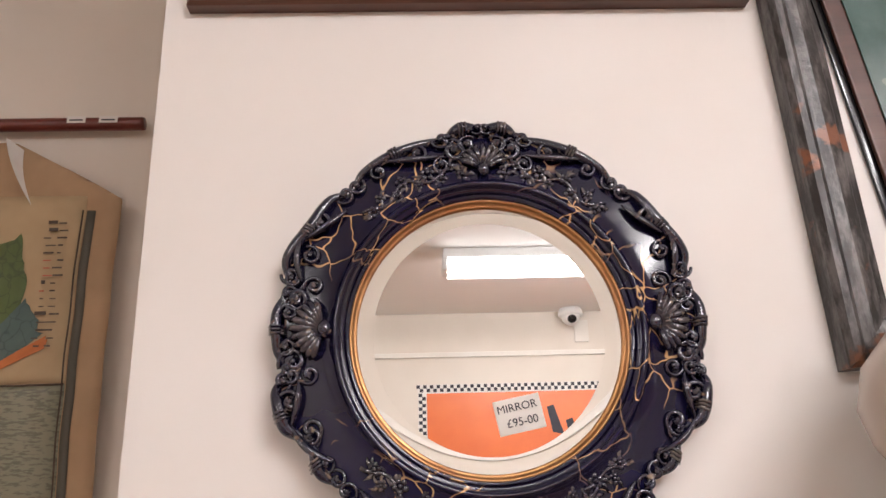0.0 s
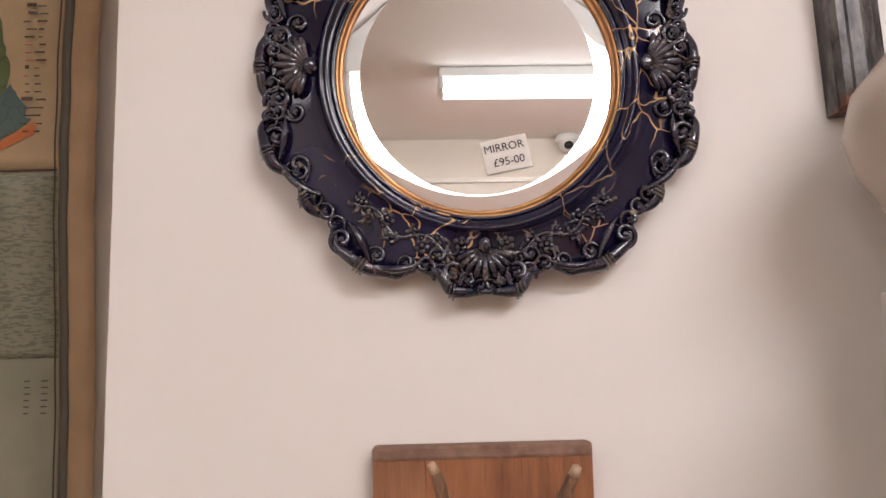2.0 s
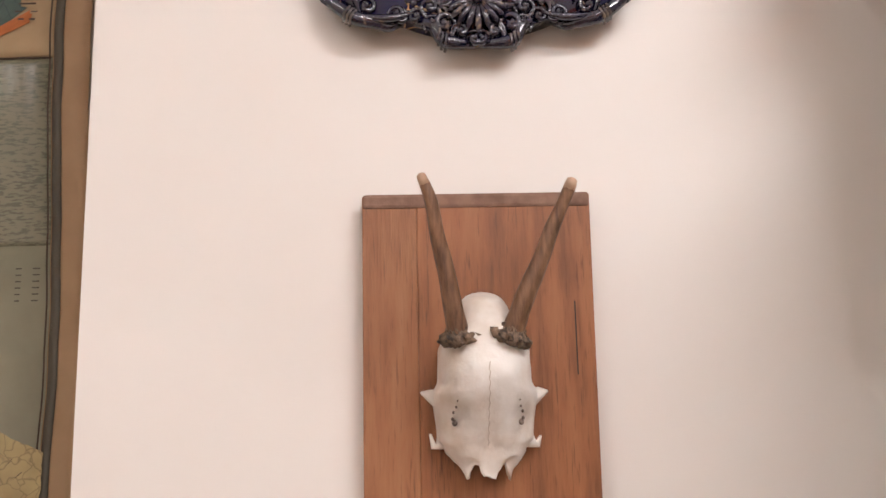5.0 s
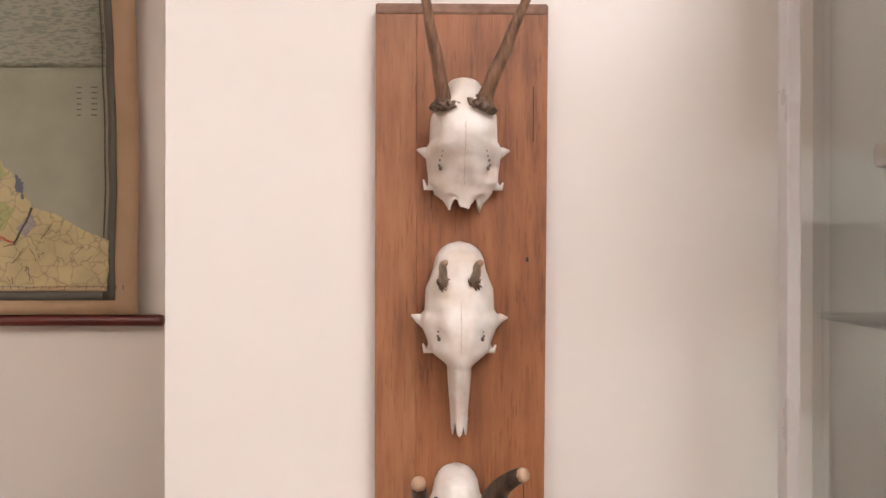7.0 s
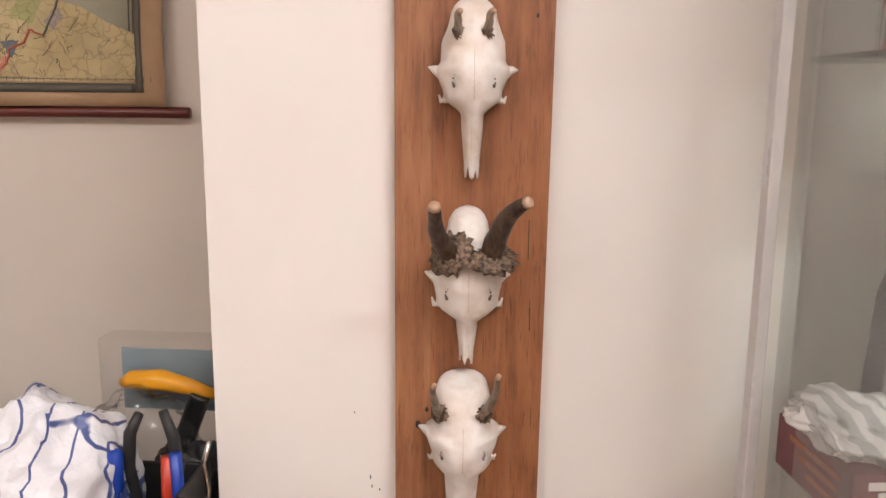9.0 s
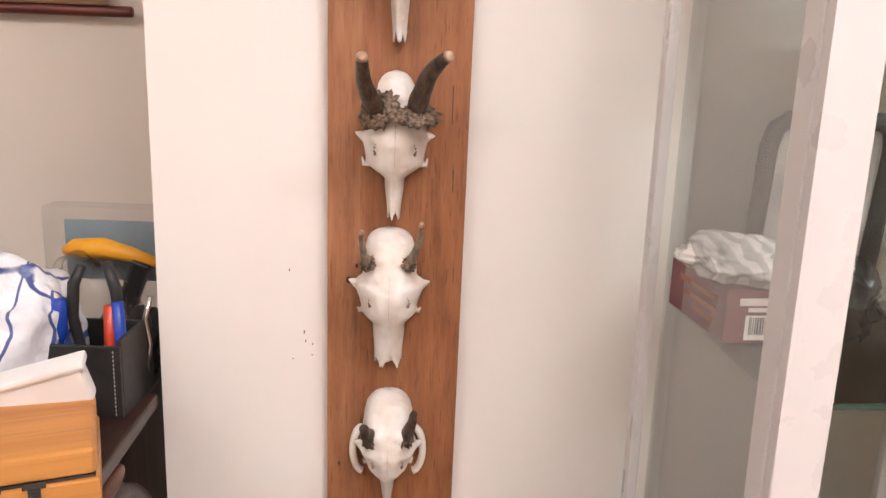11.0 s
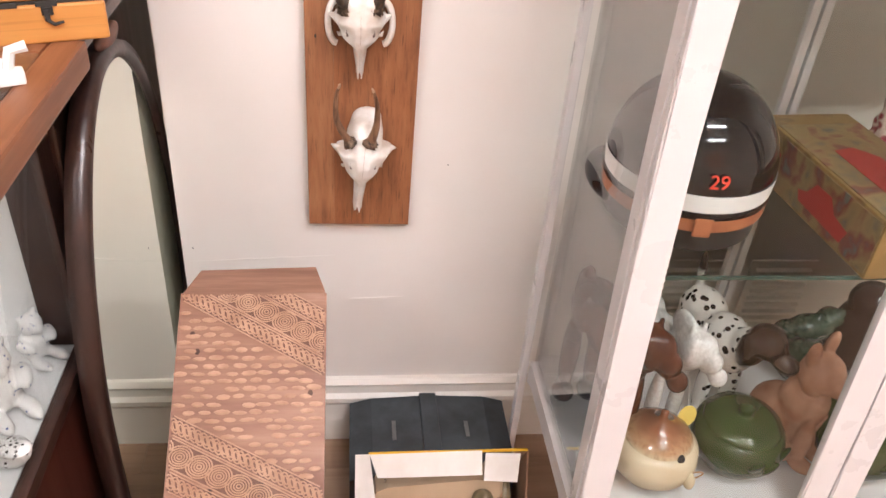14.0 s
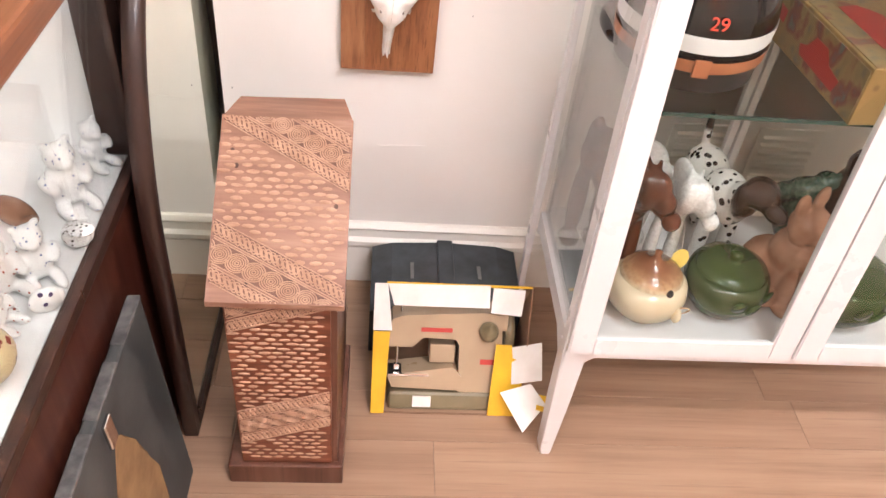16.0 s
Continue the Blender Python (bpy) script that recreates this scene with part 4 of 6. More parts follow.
cabinet = thing("display_cabinet", "tall white metal display cabinet with glass doors and glass sides", "cabinet")
for x0, x1, s in ((CX0, CX0 + .036, 1), (CX1 - .036, CX1, -1)):
    part("front_post", raked(x0, x1, 0, .030, BOT - .02, TOP, 8), M_cab, cabinet)
    xa, xb = (x0 + .006, x0 + .028) if s > 0 else (x1 - .028, x1 - .006)
    part("leg", raked(x0, x0 + .045 if s > 0 else x1, 0, .040, F, BOT - .02, 2, xa, xb), M_cab, cabinet)
    part("back_post", box(*((x0 - .013, x0 + .001) if s > 0 else (x1 - .001, x1 + .013)), CB - .018, CB + .004, F, TOP, .002), M_cab, cabinet)
    part("side_rail", prism([(CB - .018, BOT), (CB - .018, BOT - .055), (CB - .05, BOT - .040), (front(BOT) + .085, BOT - .040), (front(BOT) + .03, BOT - .075), (front(BOT) + .03, BOT)], x0 + .003, x0 + .018 if s > 0 else x1 - .003, "x"), M_cab, cabinet)
    g = part("side_glass", prism([(CB - .018, BOT), (front(BOT) + .03, BOT), (front(.95) + .03, .95), (front(TOP) + .03, TOP), (CB - .018, TOP)], x0 + .012 if s > 0 else x1 - .016, x0 + .016 if s > 0 else x1 - .012, "x"), M_sideglass, cabinet, "clear side glass with a strong sheen")
part("bottom", prism([(CB, BOT - .022), (front(BOT) + .006, BOT - .022), (front(BOT) + .006, BOT), (CB, BOT)], CX0 + .02, CX1 - .02, "x"), M_cab, cabinet, "white metal bottom panel")
part("top", box(CX0 - .002, CX1 + .002, CB, front(TOP) - .004, TOP, TOP + .02, .003), M_cab, cabinet, "white metal top panel")
part("front_apron", raked(CX0 + .03, CX1 - .03, .004, .022, BOT - .040, BOT - .002, 2), M_cab, cabinet)
for s0, s1 in ((CX0 + .046, CX0 + .086), (CX1 - .086, CX1 - .046)):
    x = s0 - .014 if s0 < CM else s1 + .014
    sg = 1 if s0 < CM else -1
    part("leg_bracket", prism([(x, BOT - .02), (x, BOT - .085), (x + sg * .010, BOT - .060), (x + sg * .028, BOT - .044), (x + sg * .06, BOT - .040), (x + sg * .06, BOT - .02)], front(BOT) + .006, front(BOT) + .024), M_cab, cabinet)
part("back_mid_post", box(.689, .703, CB - .014, CB, BOT, TOP, .002), M_cab, cabinet)
part("back_mid_post", box(.670, .684, CB - .014, CB, BOT, TOP, .002), M_cab, cabinet)
part("back_rail", box(CX0 + .036, CX1 - .036, CB - .014, CB - .001, TOP - .04, TOP - .001), M_cab, cabinet)
g = part("back_glass", box(CX0 + .036, CX1 - .036, CB - .006, CB - .003, BOT + .001, TOP - .041), M_glass, cabinet, "clear back glass")
for z in SHELVES:
    g = part("shelf", prism([(CB - .019, z - .006), (front(z) + .006, z - .006), (front(z) + .006, z), (CB - .019, z)], CX0 + .018, CX1 - .018, "x"), M_shelfglass, cabinet, "clear glass shelf")
    part("shelf_edge", box(CX0 + .019, CX1 - .019, front(z) + .0035, front(z) + .0058, z - .0058, z - .0002), M_glassedge, g, "dark green cut glass edge")
for x0, x1 in ((CX0 + .002, CM - .002), (CM + .002, CX1 - .002)):
    door = part("door", raked(x0, x0 + .045, -.014, -.001, BOT - .012, TOP, 8), M_cab, cabinet, "white framed glass door")
    part("stile", raked(x1 - .045, x1, -.014, -.001, BOT - .012, TOP, 8), M_cab, door)
    part("bottom_rail", raked(x0 + .045, x1 - .045, -.014, -.001, BOT - .012, BOT + .026, 2), M_cab, door)
    part("top_rail", raked(x0 + .045, x1 - .045, -.014, -.001, TOP - .036, TOP, 2), M_cab, door)
    g = part("pane", raked(x0 + .042, x1 - .042, -.010, -.006, BOT + .018, TOP - .030, 8), M_glass, door)
for x0 in (.605, .795):
    v = thing("wall_vent", "white slatted ventilation grille low on the wall", "vent", (x0 + .07, -.001, .375), group="wall vents")
    part("plate", box(-.072, .072, -.006, 0, -.11, .11, .002), M_trim, v)
    for k in range(11):
        part("slat", turned(box(-.060, .060, -.0055, .0055, -.001, .001), pose(0, -.009, -.09 + k * .018, 28)), M_trim, v)


def stem_vase():
    v = thing("vase", "pale cream glazed bulbous vase with brown brushed marks", "vase", (.388, -.140, TOP + .02))
    m = speckled("cream_vase_glaze", (0.62, 0.52, 0.44), (0.52, 0.42, 0.35), 6, 0.25, 0.05)
    n = Nodes(m)
    n.colour(n.mix(n.grey(n.noise(11, 4), .60, .68), n.mix(n.noise(4, 2), (0.62, 0.54, 0.46), (0.55, 0.45, 0.38)), (0.20, 0.06, 0.03)))
    part("body", lathe([(0, 0), (.042, 0), (.045, .006), (.070, .03), (.108, .085), (.117, .118), (.107, .155), (.070, .196), (.041, .211), (0, .211)], 48), m, v, "", True)
    part("neck", lathe([(.040, .2115), (.036, .230), (.044, .246), (.040, .246), (.030, .228), (0, .22)], 48), m, v, "", True)
    v.scale = (.86, .86, .90)


stem_vase()


# ---- carved sloping box ----
def carved_material():
    m = material("carved_brown_wood", (0.32, 0.16, 0.08), 0.45)
    n = Nodes(m)
    g = n.noise(1.0, 5, n.scaled((6, 60, 60)), .6)
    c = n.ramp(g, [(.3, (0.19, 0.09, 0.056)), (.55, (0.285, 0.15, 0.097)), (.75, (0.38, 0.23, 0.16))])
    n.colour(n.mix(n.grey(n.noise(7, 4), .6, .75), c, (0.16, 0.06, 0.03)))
    n.bump(g, .2, .001)
    return m


def carved_front_material():
    m = material("carved_red_brown_wood", (0.16, 0.05, 0.025), 0.35)
    n = Nodes(m)
    g = n.noise(1.0, 5, n.scaled((6, 60, 60)), .6)
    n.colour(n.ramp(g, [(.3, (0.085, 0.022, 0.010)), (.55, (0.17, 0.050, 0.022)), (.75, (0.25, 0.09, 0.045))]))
    n.bump(g, .2, .001)
    return m


M_carve = carved_material()
M_carve_front = carved_front_material()
M_cut = speckled("pale_cut_wood", (0.50, 0.31, 0.205), (0.36, 0.20, 0.125), 40, 0.55, .2, 150)
M_strip = speckled("dark_cut_ground", (0.17, 0.080, 0.050), (0.12, 0.053, 0.033), 30, 0.5, .2, 150)
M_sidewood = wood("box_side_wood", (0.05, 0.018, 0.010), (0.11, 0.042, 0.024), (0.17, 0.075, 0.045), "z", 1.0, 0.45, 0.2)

cb = thing("carved_box", "carved brown wooden chest with a sloping lid standing on the floor", "wooden chest")
L0, L1 = -.260, -.056         # lid sides
LT, LB = (-.337, .664), (-.589, .502)   # lid's upper and lower edge: y, z
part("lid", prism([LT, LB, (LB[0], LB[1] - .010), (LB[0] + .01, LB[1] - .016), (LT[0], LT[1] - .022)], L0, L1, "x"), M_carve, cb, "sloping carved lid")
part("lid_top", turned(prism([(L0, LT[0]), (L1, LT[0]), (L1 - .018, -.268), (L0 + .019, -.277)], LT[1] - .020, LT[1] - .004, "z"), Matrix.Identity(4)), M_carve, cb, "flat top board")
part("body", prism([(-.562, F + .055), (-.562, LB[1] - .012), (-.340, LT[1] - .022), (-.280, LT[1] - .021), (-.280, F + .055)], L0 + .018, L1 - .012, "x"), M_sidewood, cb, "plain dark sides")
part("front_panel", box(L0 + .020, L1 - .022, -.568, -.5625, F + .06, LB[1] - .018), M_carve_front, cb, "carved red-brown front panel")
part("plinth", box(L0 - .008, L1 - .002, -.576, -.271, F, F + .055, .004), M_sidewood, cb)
slope = Vector((0, LB[0] - LT[0], LB[1] - LT[1]))
SL = slope.length
e_y = slope.normalized()
e_n = Vector((0, e_y.z, -e_y.y))
if e_n.z < 0:
    e_n = -e_n


def lid_pt(u, v, h=0.0):
    """u: 0..1 across the lid, v: metres down the slope."""
    return Vector((L0 + (L1 - L0) * u, LT[0], LT[1])) + e_y * v + e_n * h


def front_pt(u, v, h=0.0):
    return Vector((L0 + .020 + (L1 - L0 - .042) * u, -.568 - h, LB[1] - .018 - v))


def leafcut(bm, at, u, v, l, w, turn, width):
    """A shallow oval gouge, standing as a pale lens on the surface."""
    n = 8
    rings = []
    for q, h in ((1.0, .0004), (.55, .0016)):
        row = []
        for k in range(n):
            a = 2 * math.pi * k / n
            x, y = l * q * math.cos(a), w * q * math.sin(a)
            row.append(bm.verts.new(at(u + (x * math.cos(turn) - y * math.sin(turn)) / width, v + x * math.sin(turn) + y * math.cos(turn), h)))
        rings.append(row)
    for k in range(n):
        bm.faces.new((rings[0][k], rings[0][(k + 1) % n], rings[1][(k + 1) % n], rings[1][k]))
    bm.faces.new(rings[1])


def carve(at, width, length, strips, zones, seed, parent):
    """Diagonal strips of loops and coils; rows of short gouges in the fields between them."""
    r = random.Random(seed)
    gx, gy = .0225, .0108
    j = 0
    v = .008
    while v < length - .006:
        u = .010 + (gx / 2 if j % 2 else 0)
        while u < width - .008:
            if any(lo + k * u < v < hi + k2 * u for lo, k, hi, k2 in zones) and r.random() < .95:
                bm = bmesh.new()
                leafcut(bm, at, (u + r.uniform(-.002, .002)) / width, v + r.uniform(-.0012, .0012), r.uniform(.0080, .0112), r.uniform(.0029, .0040), r.uniform(-.08, .08), width)
                part("gouge", bm, M_cut, parent)
            u += gx
        v += gy
        j += 1

    def inside(p, q):
        return .0015 < p < width - .0015 and .0015 < q < length - .0015

    def line(bm, pts, rad):
        run = []
        for p, q in pts + [(-1, -1)]:
            if inside(p, q):
                run.append(at(p / width, q, .0005))
            else:
                if len(run) > 1:
                    sweep(run, rad, 5, bm)
                run = []

    for c0, k, hw, kind in strips:
        bm = bmesh.new()
        for i in range(70):
            for j in range(8):
                quad = [((i + a) / 70 * width, c0 + k * (i + a) / 70 * width + hw * ((j + b) / 4 - 1)) for a, b in ((0, 0), (1, 0), (1, 1), (0, 1))]
                if all(inside(p, q) for p, q in quad):
                    bm.faces.new([bm.verts.new(at(p / width, q, .0003)) for p, q in quad])
        part("strip_ground", bm, M_strip, parent, "darker cut ground of the strip")
        bm = bmesh.new()
        for edge in (-hw, hw):
            line(bm, [(i / 40 * width, c0 + k * i / 40 * width + edge) for i in range(41)], .0011)
        t = -.01
        step = .0082 if kind == "loops" else .026
        while t < width + .01:
            c = c0 + k * t
            if kind == "loops":
                tilt = .5 + r.uniform(-.1, .1)
                for f in (1.0, .55):
                    line(bm, [(t + f * (.0046 * math.cos(a) + hw * .8 * math.sin(a) * tilt * .5), c + f * hw * .82 * math.sin(a)) for a in [i * math.pi / 7 for i in range(15)]], .0012)
            else:
                for rad in (.003, .0065, .010, .0135, .017):
                    line(bm, [(t + rad * math.cos(a), c + max(-hw * .9, min(hw * .9, rad * .85 * math.sin(a)))) for a in [i * math.pi / 9 for i in range(19)]], .0011)
            t += step
        part("carved_strip", bm, M_cut, parent, "carved strip of " + kind)


carve(lid_pt, L1 - L0, SL, [(-.004, .56, .0125, "loops"), (-.039, .56, .0185, "coils"), (-.074, .56, .0125, "loops"), (.183, .50, .0125, "loops"), (.219, .50, .0195, "coils"), (.255, .50, .012, "loops")],
      [(.012, .56, .168, .50)], 4, cb)
carve(front_pt, L1 - L0 - .042, .42, [(.058, -.38, .0125, "loops"), (.022, -.38, .018, "coils"), (.285, -.38, .0125, "loops"), (.320, -.38, .018, "coils"), (.355, -.38, .012, "loops")],
      [(.074, -.38, .270, -.38), (.372, -.38, .42, 0)], 9, cb)
M_knot = speckled("dark_knot", (0.05, 0.02, 0.012), (0.09, 0.04, 0.022), 60, .6)
for u, v in ((.88, .045), (.90, .145), (.10, .06), (.14, .085), (.60, .265), (.87, .258), (.28, .272)):
    part("knot", turned(ball((0, 0, 0), (.0035, .0045, .0008), u=10, v=6), Matrix.Translation(lid_pt(u, v, .0004)) @ e_n.to_track_quat("Z", "Y").to_matrix().to_4x4()), M_knot, cb)

# ---- black case behind, against the skirting ----
M_blackcase = speckled("worn_black_leather", (0.018, 0.022, 0.026), (0.045, 0.055, 0.062), 18, 0.5, 0.3, 120)
bc = thing("black_case", "old worn black leather case lying against the skirting", "case", (.145, -.18, F))
for s in (-1, 1):
    part("cover", prism([(s * .012, .0), (s * .165, .0), (s * .165, .128), (s * .120, .142), (s * .012, .148)] if s > 0 else [(-.012, .148), (-.120, .142), (-.165, .128), (-.165, .0), (-.012, .0)], -.06, .145), M_blackcase, bc, "black leather cover")
part("strap", box(-.018, .018, -.062, .147, .001, .155, .003), M_blackcase, bc, "raised black strap")
for x, w in ((-.075, .05), (.075, .045)):
    part("lettering_bar", turned(box(-w / 2, w / 2, -.004, .004, -.0005, .0005), pose(x, .05, .1462, 0, 3 if x > 0 else -3, 90)), speckled("faded_gilt", (0.10, 0.10, 0.10), (0.14, 0.14, 0.13), 50), bc)

# ---- toy sewing machine in its torn box ----
M_yellow = speckled("yellow_card", (0.78, 0.47, 0.02), (0.70, 0.40, 0.02), 20, 0.5, .1)
M_card = speckled("brown_card_inside", (0.20, 0.11, 0.065), (0.26, 0.15, 0.09), 15, 0.8, .2)
M_cream = speckled("beige_enamel", (0.42, 0.31, 0.20), (0.38, 0.28, 0.18), 12, 0.35, .05)
M_olive = speckled("olive_base", (0.20, 0.16, 0.09), (0.16, 0.13, 0.07), 12, 0.4, .05)
M_chrome = material("chrome", (0.75, 0.74, 0.72), .18, 1.0)
M_redlabel = material("red_label", (0.45, 0.05, 0.04), .5)
LEAN_BOX = 25
sb = thing("cardboard_box", "torn yellow cardboard box open at the front", "box", (.148, -.408, F + .002), rx=-LEAN_BOX)
sb.scale = (1, 1, 1.255)
BW, BH, BD = .155, .225, .135
part("back", box(-BW, BW, BD - .003, BD, 0.0, BH * .62), M_card, sb)
part("left_side", prism([(0, 0), (BD, 0), (BD, BH * .62), (0, BH)], -BW - .003, -BW, "x"), M_card, sb)
part("right_side", prism([(0, 0), (BD, 0), (BD, BH * .62), (0, BH)], BW, BW + .003, "x"), M_card, sb)
part("bottom", box(-BW, BW, .0, BD, -.003, 0.0), M_card, sb)
part("front_strip", prism([(-BW - .003, 0.0), (-BW + .024, 0.0), (-BW + .030, .145), (-BW - .003, .145)], -.004, -.001), M_yellow, sb, "yellow front edge")
part("front_flap", prism([(-BW - .004, .148), (-BW + .034, .148), (-BW + .022, BH + .002), (-BW - .004, BH + .002)], -.006, -.003), M_paper, sb, "torn white flap")
part("top_flap", prism([(-BW + .022, BH + .002), (-BW + .036, BH - .034), (.072, BH - .034), (.070, BH + .004)], -.005, -.002), M_paper, sb, "torn white flap")
part("top_edge", box(-BW + .02, BW, -.004, .001, BH + .001, BH + .004), M_yellow, sb)
part("top_flap", prism([(.076, BH + .002), (.074, BH - .040), (.136, BH - .044), (.140, BH)], -.012, -.009), M_paper, sb, "torn white flap")
part("front_strip", prism([(.085, 0.0), (.155, 0.0), (.150, .10), (.128, .105), (.124, .128), (.092, .128)], -.004, -.001), M_yellow, sb, "yellow front edge")
part("side_flap", turned(prism([(0, 0), (.062, .012), (.055, .075), (-.005, .062)], -.002, 0), pose(.128, -.014, .062, -18, 0, -10)), M_paper, sb, "bent white flap")
part("side_flap", turned(prism([(0, 0), (.055, -.062), (.095, -.010), (.060, .022)], -.002, 0), pose(.105, -.022, .050, -35, 0, -14)), M_paper, sb, "bent white flap")
part("torn_piece", turned(prism([(0, 0), (.05, -.012), (.03, .028), (.004, .03)], -.002, 0), pose(.175, -.055, .035, -60, 0, -10)), M_yellow, sb, "torn yellow scrap")

sm = thing("toy_sewing_machine", "beige toy sewing machine standing in its cardboard box", "sewing machine", (.150, -.408, F + .003), rx=-LEAN_BOX)
sm.scale = (1.06, 1, 1.20)
part("base", box(-.118, .088, .006, .095, .002, .036, .010, 3), M_olive, sm, "olive base plate")
part("arm", prism([(-.122, .150), (-.115, .168), (-.095, .175), (.060, .184), (.094, .180), (.100, .120), (.100, .036), (.018, .036), (.016, .122), (.008, .134), (-.055, .136), (-.075, .118), (-.120, .118)], .014, .086), M_cream, sm, "beige machine arm and pillar")
part("bed", prism([(-.122, .066), (-.112, .044), (.024, .040), (.024, .066), (.006, .084)], .010, .080), M_cream, sm)
part("needle_plate", box(-.120, -.040, .006, .060, .066, .070, .001), M_chrome, sm, "chrome needle plate")
part("needle_bar", sweep([(-.104, .03, .150), (-.104, .03, .072)], .0028, 8), M_chrome, sm, "chrome needle bar")
part("presser_foot", box(-.110, -.098, .022, .034, .072, .082, .002), M_chrome, sm)
part("tension_knob", turned(lathe([(0, 0), (.016, 0), (.019, .006), (.012, .016), (.007, .018), (.006, .040), (0, .041)], 24), pose(.070, .012, .150, 60)), M_olive, sm, "dark tension knob", True)
part("spool_pin", sweep([(-.098, .04, .172), (-.098, .04, .196)], .0025, 8), M_chrome, sm)
part("handwheel", turned(lathe([(.012, -.009), (.034, -.009), (.038, 0), (.034, .009), (.012, .009)], 32, True), pose(.113, .050, .140, 0, 90)), M_olive, sm, "dark hand wheel", True)
part("top_block", box(.078, .108, .016, .076, .150, .192, .006), M_cream, sm)
part("name_label", box(-.060, .000, .011, .0135, .148, .155), M_redlabel, sm, "red name label")
part("name_label", box(.058, .086, .0115, .0135, .090, .099), M_redlabel, sm, "red maker's label")
part("price_sticker", box(-.070, -.034, .003, .0058, .010, .030), M_paper, sm, "white price sticker")
part("block", box(-.040, .010, .030, .080, .084, .118, .003), M_cream, sm)

# ---- oval mirror leaning beside the counter ----
om = thing("arched_mirror", "tall arched mirror in a dark stained frame beside the counter", "mirror", (-.352, -.19, .487))
M_oldmirror = material("old_mirror_glass", (0.86, 0.90, 0.80), 0.03, 1.0)


def arch(a, b, low, n=48):
    """An outline: half an oval above, straight sides down to low."""
    top = [(a * math.cos(math.pi * k / n), b * math.sin(math.pi * k / n)) for k in range(n + 1)]
    return top + [(-a, low), (a, low)]


def arch_frame(a, b, w, low, x0, x1):
    bm = bmesh.new()
    p, q, o = arch(a, b, low), arch(a + w * .45, b + w * .45, low - w * .45), arch(a + w, b + w, low - w)
    rows = [[bm.verts.new((x, y, z)) for x, (y, z) in ((x0, p[k]), (x1, p[k]), (x1 + .005, q[k]), (x1 + .001, o[k]), (x0, o[k]))] for k in range(len(p))]
    for k in range(len(rows)):
        c, d = rows[k], rows[(k + 1) % len(rows)]
        for i in range(5):
            bm.faces.new((c[i], c[(i + 1) % 5], d[(i + 1) % 5], d[i]))
    return bm


part("frame", arch_frame(.262, .455, .024, -.46, -.020, .005), M_darkwood, om, "dark stained arched frame", True)
part("glass", prism(arch(.264, .457, -.462), -.003, .001, "x"), M_oldmirror, om, "old mirror glass")
part("backboard", prism(arch(.266, .46, -.465), -.018, -.004, "x"), M_dark, om)
part("crest", ball((-.002, .03, .484), (.012, .05, .014)), M_sidewood, om, "carved brown crest", True)

# ---- glass display counter ----
VX = -.392
vit = thing("display_counter", "dark wooden shop counter with a glass front and white shelf", "display counter")
VT = 1.03
AT = 1.028          # cupboard top in the alcove
V0, V1 = -1.55, -.30
part("top_rail", box(VX + .028, VX + .066, V0, V1 - .03, VT - .035, VT, .005), M_topwood, vit, "brown wooden top rail")
part("back_rail", box(-.95, -.905, V0, V1 - .03, VT - .035, VT, .005), M_topwood, vit)
part("end_rail", box(-.904, VX + .027, V1 - .075, V1 - .03, VT - .035, VT, .005), M_topwood, vit)
g = part("top_glass", box(-.904, VX + .027, V0, V1 - .076, VT - .008, VT - .001), M_glass, vit, "clear glass top")
g.visible_shadow = False
part("base", box(-.93, VX - .004, V0, V1 - .03, F, .578, .003), M_redwood, vit, "dark red wooden base panel")
part("shelf", box(-.93, VX - .016, V0, V1 - .035, .5785, .598), M_white, vit, "white shelf")
part("shelf_edge", box(VX - .014, VX + .004, V0, V1 - .03, .579, .602, .003), M_darkwood, vit, "dark shelf moulding")
part("corner_post", box(VX - .05, VX, V1 - .075, V1 - .031, .603, VT - .036, .002), M_darkwood, vit)
part("back_panel", box(-.93, -.915, V0, V1 - .08, .599, VT - .036), speckled("grey_back_panel", (0.36, 0.35, 0.33), (0.30, 0.29, 0.28), 5, .5), vit, "grey back panel")
part("end_panel", box(-.914, VX - .051, V1 - .050, V1 - .034, .599, VT - .036), M_white, vit, "white end panel")
part("upper_rail", box(VX - .02, VX, V0, V1 - .08, VT - .060, VT - .036, .002), M_darkwood, vit)
g = part("front_glass", box(VX - .010, VX - .006, V0, V1 - .076, .603, VT - .061), M_glass, vit, "clear front glass")
g.visible_shadow = False
g = part("inner_shelf", box(-.90, VX - .09, V0, V1 - .09, .810, .816), M_shelfglass, vit, "glass inner shelf")
g.visible_shadow = False

# ---- old case leaning on the counter ----
M_oldcase = speckled("worn_black_board", (0.030, 0.033, 0.034), (0.075, 0.08, 0.078), 12, 0.55, .3, 90)
M_scuff = speckled("grey_scuffed_edge", (0.13, 0.125, 0.12), (0.05, 0.05, 0.05), 40, 0.6, .4, 80)
M_torn = speckled("brown_bare_board", (0.30, 0.18, 0.08), (0.22, 0.13, 0.06), 18, 0.75, .3, 90)
oc = thing("old_case", "worn black case with torn covering leaning on the counter", "case", (-.340, -.80, F), ry=-3)
part("body", box(-.020, 0, -.35, .25, 0.0, .472, .007, 3), M_oldcase, oc)
for z0, z1 in ((-.33, -.16), (-.14, .0), (.02, .12)):
    part("scuffed_edge", box(-.0204, .0005, z0, z1, .467, .4728, .003), M_scuff, oc, "scuffed grey edge")
